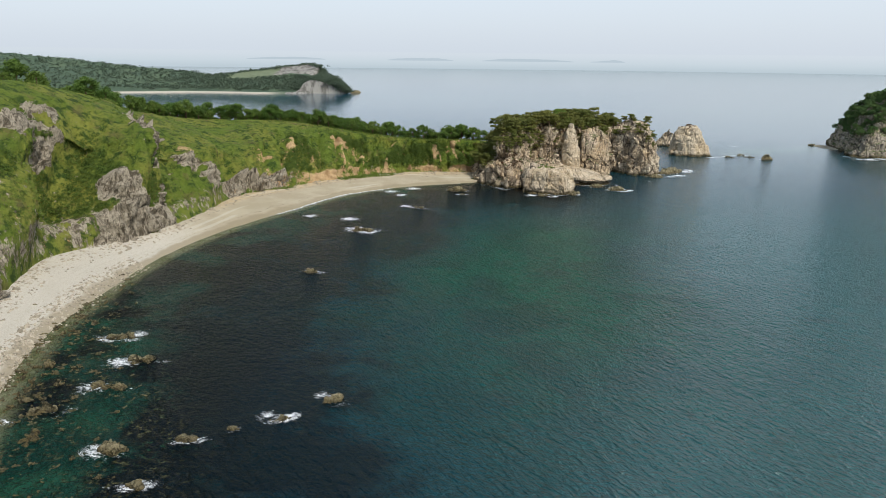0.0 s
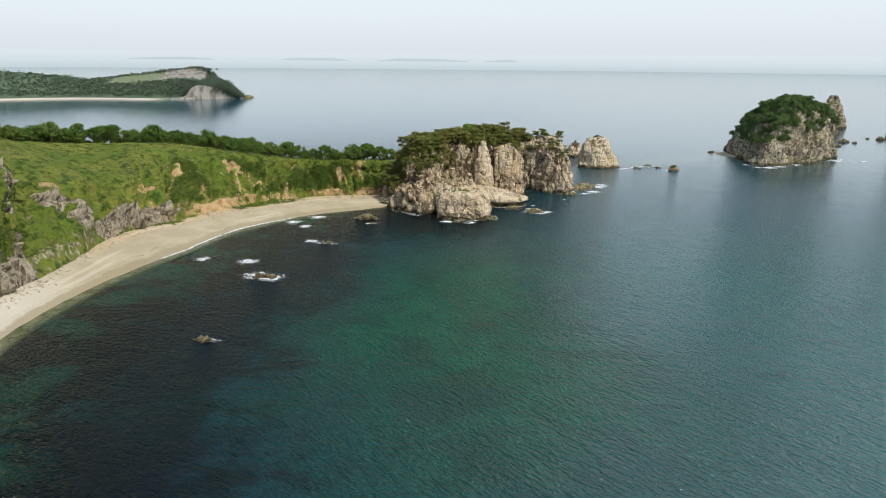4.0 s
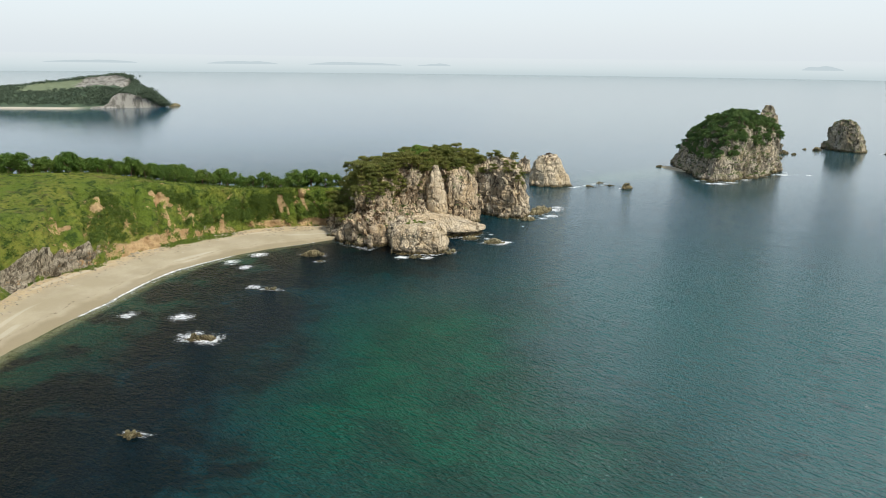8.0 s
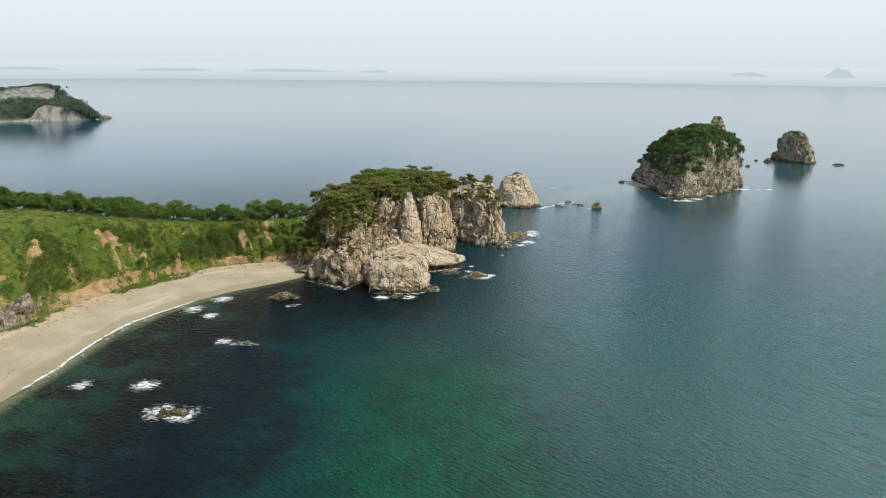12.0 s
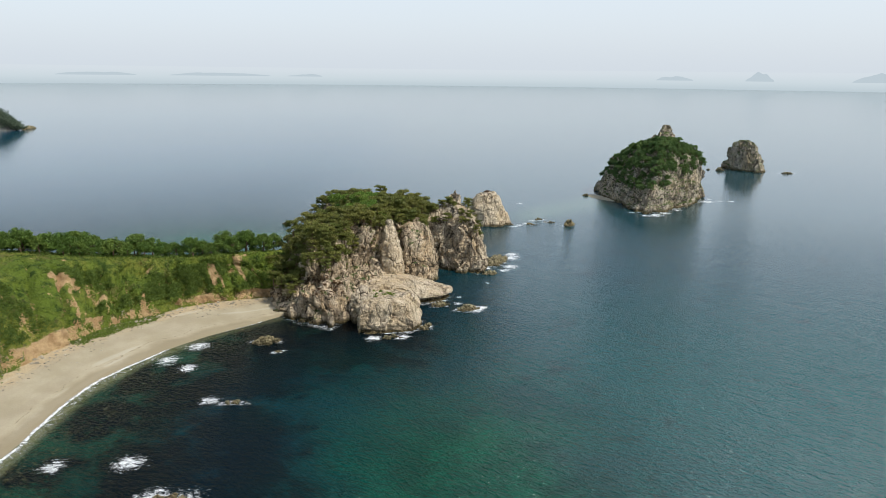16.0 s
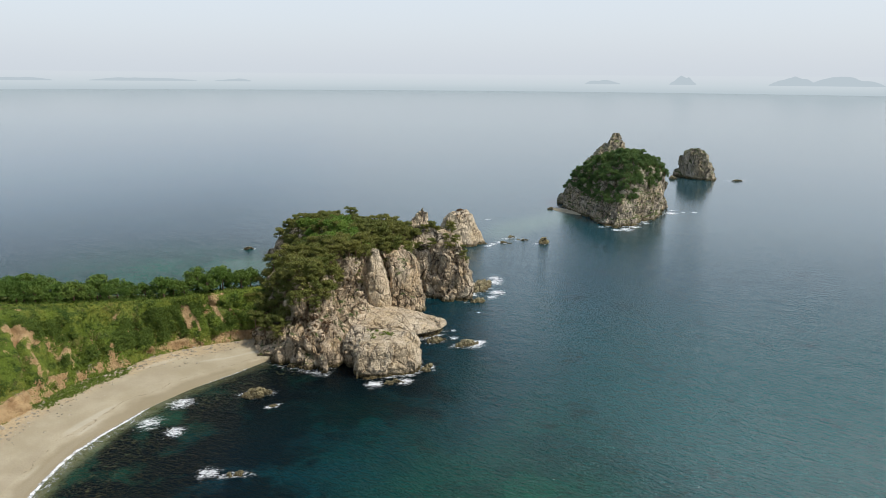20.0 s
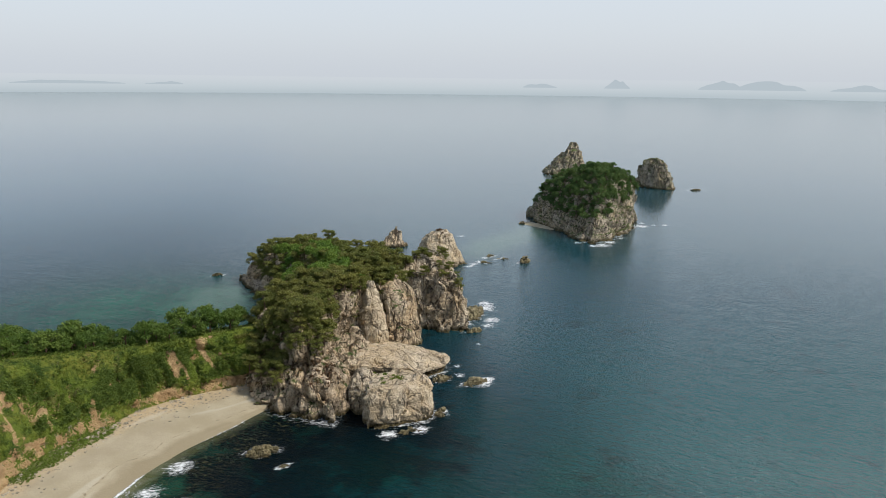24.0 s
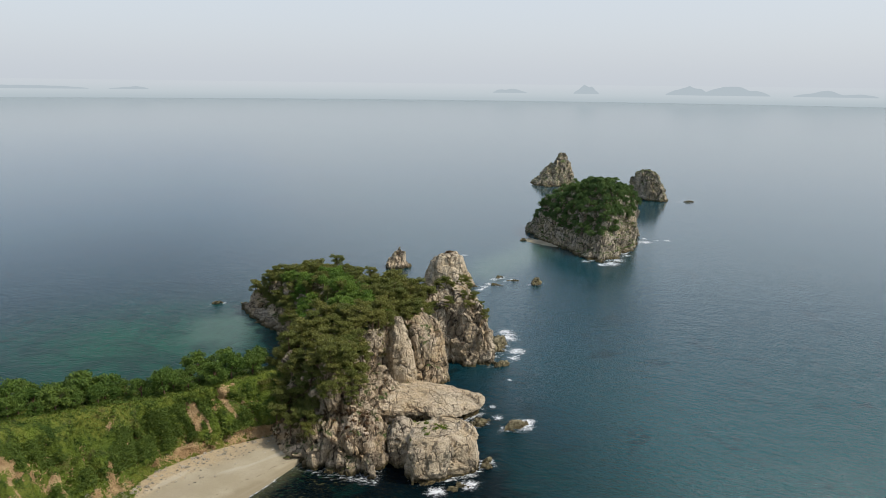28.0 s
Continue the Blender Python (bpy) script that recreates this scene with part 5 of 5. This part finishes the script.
belt_trees = [make_broadleaf(30 + s, LEAF, "broadleaf_tree", "green broadleaf tree in the belt behind the crest", "broadleaf trees on the shore") for s in range(6)]
plant(belt_trees, HP[bsel], rng, 0.55, 1.7, 0.3)
bp, bn = BUTTP.reshape(-1, 3), normals_of(BUTTP)
ok = np.where((np.abs(bn[:, 2]) > 0.2) & (bp[:, 2] > 11.5))[0]
plant([make_pine(40)], bp[ok[pick(bp[ok], 2.4, 24, rng)]], rng, 0.5, 0.8, 0.2)
dark = [make_broadleaf(60 + s, LEAF_DARK, "islet_tree", "dark green broadleaf tree in a dense islet grove", "trees on the islet") for s in range(5)]
ip, inn = ISLETP.reshape(-1, 3), normals_of(ISLETP)
ok = np.where(((np.abs(inn[:, 2]) > 0.2) & (ip[:, 2] > 17) | ((ip[:, 0] < 156) & (ip[:, 2] > 9))) & (ip[:, 2] > 9.5 + 0.20 * np.clip(ip[:, 0] - 136, 0, 60)))[0]
plant(dark, ip[ok[pick(ip[ok], 2.8, 300, rng)]], rng, 0.72, 1.0, 0.6)
islet_cap = ip[ok]


def shrub_stuff(name, label, places, mat, rng, r_lo, r_hi, count, size):
    r = rng.uniform(r_lo, r_hi, len(places))
    cen = places + np.stack([r * 0, r * 0, r * 0.25], 1)
    V, F = leaves(cen, np.stack([r, r, r * 0.6], 1), count, size, rng, 0.2)
    tagged(mesh_object(name, V, F, mat, flat=True), label, "shrubs", kind="stuff")


ok = np.where((FT > 0.16) & (FT < 0.85) & (FROCK < 0.5) & (FS > 2) & ~((FS > 4.4) & (FS < 8.1) & (FT > 0.44) & (FT < 0.70)))[0]
shrub_stuff("far_woods", "dark distant woods covering the cape", FP[ok[rng.integers(0, len(ok), 9000)]] + rng.normal(size=(9000, 3)) * np.array((4, 4, 0)), HAZED_LEAF, rng, 1.6, 3.4, 15, 0.9)
ok = np.where((HT > np.where(HS < 6.5, 0.135, 0.10)) & (HT < 0.70) & (HROCK < 0.5) & (HSOIL < 0.45))[0]
dens = fbm(HP[ok] / 11, 3, 301) - 0.2 * (HS[ok] < 1.7) - 0.9 * (HT[ok] > 0.5) * 0.6 + 0.06 * (HS[ok] < 5) * (HT[ok] < 0.46) + 0.3 * (HS[ok] > 8.4) - 0.1
ok = ok[dens > 0.12]
shrub_stuff("shrubs", "dense low dark green shrubs on the slope", HP[ok[rng.permutation(len(ok))[:6200]]], SHRUB, rng, 0.35, 1.2, 30, 0.19)
ok = np.where((HT > 0.655) & (HT < 0.75) & (HS > 0.6) & (HS < 10))[0]
shrub_stuff("undergrowth", "dark undergrowth at the foot of the tree belt", HP[ok[rng.integers(0, len(ok), 900)]], SHRUB, rng, 0.5, 1.5, 26, 0.25)
ok = np.where((HT > 0.09) & (HT < 0.75) & (HROCK < 0.5) & (HSOIL < 0.5))[0]
src = HP[ok[rng.integers(0, len(ok), 9000)]] + rng.normal(size=(9000, 3)) * np.array((0.5, 0.5, 0.05))
shrub_stuff("grass", "tufts of coarse green grass", src, TUFT, rng, 0.25, 0.6, 6, 0.26)
ok = np.where(BGRASS > 0.45)[0]
shrub_stuff("grass", "sparse green beach grass below the slope", BP[ok[rng.integers(0, len(ok), 1500)]] + rng.normal(size=(1500, 3)) * np.array((0.5, 0.5, 0.03)), TUFT, rng, 0.2, 0.5, 9, 0.2)
kp = BLOCKP.reshape(-1, 3)
ok = np.where((kp[:, 2] > 7.6) & (kp[:, 0] < 6) & (kp[:, 1] > -58))[0]
shrub_stuff("scrub", "green tufts on the flat top of the block", kp[ok[rng.permutation(len(ok))[:26]]], TUFT, rng, 0.3, 0.8, 30, 0.2)
shrub_stuff("undergrowth", "dense dark green bushes under the islet trees", islet_cap[rng.integers(0, len(islet_cap), 900)], LEAF_DARK, rng, 0.8, 1.7, 34, 0.24)
shrub_stuff("undergrowth", "olive bushes under the pines of the headland", P[rng.integers(0, len(P), 500)] + rng.normal(size=(500, 3)) * np.array((0.9, 0.9, 0.1)), PINE, rng, 0.6, 1.3, 34, 0.18)
sp, sn = STACKP.reshape(-1, 3), normals_of(STACKP)
ok = np.where((np.abs(sn[:, 2]) > 0.4) & (sp[:, 2] > 12))[0]
shrub_stuff("scrub", "dry reddish scrub on top of the sea stack", sp[ok[rng.permutation(len(ok))[:60]]], RUST, rng, 0.4, 0.8, 30, 0.2)
ok = np.where((hp[:, 0] < -18) & (hp[:, 2] > 2.5) & (hp[:, 2] < 11) & (hp[:, 1] < -5) & (hp[:, 1] > -44))[0]
shrub_stuff("scrub", "brown and rusty scrub on the shaded flank", hp[ok[rng.permutation(len(ok))[:260]]], RUST, rng, 0.5, 1.1, 26, 0.22)
ok = np.where((hp[:, 2] > 8) & (hp[:, 2] < 12.5) & (hp[:, 1] < -40) & (hp[:, 0] > -26))[0]
shrub_stuff("scrub", "rusty brown shrubs on the bench below the wall", hp[ok[rng.permutation(len(ok))[:70]]], RUST, rng, 0.4, 0.95, 30, 0.2)
ok = np.where((hp[:, 2] > 6) & (hp[:, 2] < 17) & (up > 0.18) & (hp[:, 1] < 10) & (hp[:, 0] > -20))[0]
shrub_stuff("scrub", "small green and rusty shrubs on cliff ledges", hp[ok[rng.permutation(len(ok))[:160]]], RUST, rng, 0.3, 0.8, 24, 0.2)


# ---------------------------------------------------------------- boulders on the near shore
def boulder_mesh(seed):
    o = np.array(blob_outline(0, 0, 1.0, 0.75, 0, seed, 7))
    V, F, n, nv = rock_mass([(-0.5, shrink(o, 1.0)), (0.0, shrink(o, 1.05)), (0.3, shrink(o, 0.85)), (0.55, shrink(o, 0.4))], n=26, m=10, rough=0.26, block=0.9, seed=seed, cap=0.06)
    me = bpy.data.meshes.new("boulder")
    me.from_pydata(V.tolist(), [], F.tolist())
    me.materials.append(ROCK_LOW if seed % 3 else ROCK_GREY)
    return me


stones = [boulder_mesh(400 + s) for s in range(7)]
line = spline(SHORE, np.linspace(8.6, 12, 400))
step = np.gradient(line, axis=0)
side = np.stack([-step[:, 1], step[:, 0]], 1)
side /= np.linalg.norm(side, axis=1, keepdims=True)
for k in range(120):
    i = min(399, int(rng.random() ** 0.8 * 400))
    off = rng.normal() * 5 - 3
    south = i / 400
    x, y = line[i] + side[i] * -off * (0.5 + south)
    r = rng.uniform(0.3, 0.8) * (1.9 if rng.random() < 0.12 else 1)
    ob = new("boulder", stones[k % 7])
    ob.matrix_basis = Matrix.LocRotScale(Vector((x, y, -0.12 + 0.10 * max(0.0, off))), Euler((0, 0, rng.uniform(0, 6.28))), Vector((r, r, r * rng.uniform(0.6, 1.1))))
    tagged(ob, "weathered boulder lying along the stony shoreline", "boulder", "boulders on the shore")



line = spline(SHORE, np.linspace(9.3, 11.8, 400))
step = np.gradient(line, axis=0)
sea_side = np.stack([-step[:, 1], step[:, 0]], 1)
sea_side /= np.linalg.norm(sea_side, axis=1, keepdims=True)


def awash(k):
    """Place and size of one stone off the near shore."""
    i = int(rng.random() ** 0.75 * 399.99)
    off = rng.random() ** 1.5 * (9 + 17 * i / 400)
    x, y = line[i] + sea_side[i] * off + rng.normal(size=2)
    r = rng.uniform(0.35, 0.95) * (1.8 if rng.random() < 0.08 else 1)
    return Matrix.LocRotScale(Vector((x, y, -0.30 * r - 0.008 * off)), Euler((0, 0, rng.uniform(0, 6.28))), Vector((r * 1.25, r, r * rng.uniform(0.7, 1.1))))


for k in range(170):
    ob = new("boulder", stones[k % 7])
    ob.matrix_basis = awash(k)
    tagged(ob, "olive weedy stone awash off the stony shore", "boulder", "boulders on the shore")
V, F = [], []
proto = np.array([v.co[:] for v in stones[1].vertices])
pf = np.array([p.vertices[:] for p in stones[1].polygons])
for k in range(520):
    m = np.array(awash(k))
    V.append((proto * 0.75) @ m[:3, :3].T + m[:3, 3])
    F.append(pf + k * len(proto))
tagged(mesh_object("stones", np.concatenate(V), np.concatenate(F), ROCK_LOW, flat=True), "small olive stones awash between the boulders", "stones", kind="stuff")


def pebble_stuff():
    """Loose stones, rubble and driftwood along the upper beach."""
    base = stones[0]
    proto = np.array([v.co[:] for v in base.vertices])
    pf = np.array([p.vertices[:] for p in base.polygons])
    ok = np.where((BW > 0.74) | ((rng.random(len(BW)) < 0.08) & (BW > 0.55)))[0]
    V, F = [], []
    for k, i in enumerate(ok[rng.integers(0, len(ok), 1300)]):
        a, r = rng.uniform(0, 6.28), rng.uniform(0.12, 0.40) * (1.9 if BW[i] > 0.88 and rng.random() < 0.3 else 1)
        c, s = math.cos(a), math.sin(a)
        q = proto[:, :2] @ np.array(((c, s), (-s, c)))
        V.append(np.concatenate([q * r, proto[:, 2:] * r * 0.9], 1) + BP[i] + rng.normal(size=3) * np.array((0.4, 0.4, 0)))
        F.append(pf + k * len(proto))
    tagged(mesh_object("rubble", np.concatenate(V), np.concatenate(F), COBBLE, flat=True), "loose pale stones scattered on the upper beach", "stones", kind="stuff")


pebble_stuff()


def cobble_stuff():
    """Cobbles at the water's edge and angular scree at the foot of the near slope."""
    V0, F0, a_, b_ = rock_mass([(-0.5, blob_outline(0, 0, 1.0, 0.8, 0, 3, 7)), (0.1, blob_outline(0, 0, 1.05, 0.8, 0, 4, 7)), (0.5, blob_outline(0, 0, 0.6, 0.5, 0, 5, 7))], n=8, m=4, rough=0.2, block=0.9, seed=611, cap=0.1)
    V, F = [], []
    bs = np.repeat(np.linspace(0, len(SHORE) - 1, 520)[:, None], 44, 1).ravel()
    low = np.where((BW > -0.1) & (BW < 0.34) & (bs > 8.4) & (bs < 12.2))[0]
    top = np.where((BW > 0.62) & (bs > 7.4) & (bs < 12))[0]
    sel = np.concatenate([low[rng.integers(0, len(low), 1700)], top[rng.integers(0, len(top), 420)]])
    for k, i in enumerate(sel):
        t, r = rng.uniform(0, 6.28), rng.uniform(0.16, 0.5) * (2.2 if rng.random() < 0.06 else 1)
        c, s = math.cos(t), math.sin(t)
        q = V0[:, :2] @ np.array(((c, s), (-s, c)))
        V.append(np.concatenate([q * r, V0[:, 2:] * r * rng.uniform(0.7, 1.1)], 1) + BP[i] + rng.normal(size=3) * np.array((0.6, 0.6, 0)))
        F.append(F0 + k * len(V0))
    tagged(mesh_object("cobbles", np.concatenate(V), np.concatenate(F), COBBLE, flat=True), "grey and tan cobbles heaped along the stony shore", "stones", kind="stuff")


cobble_stuff()
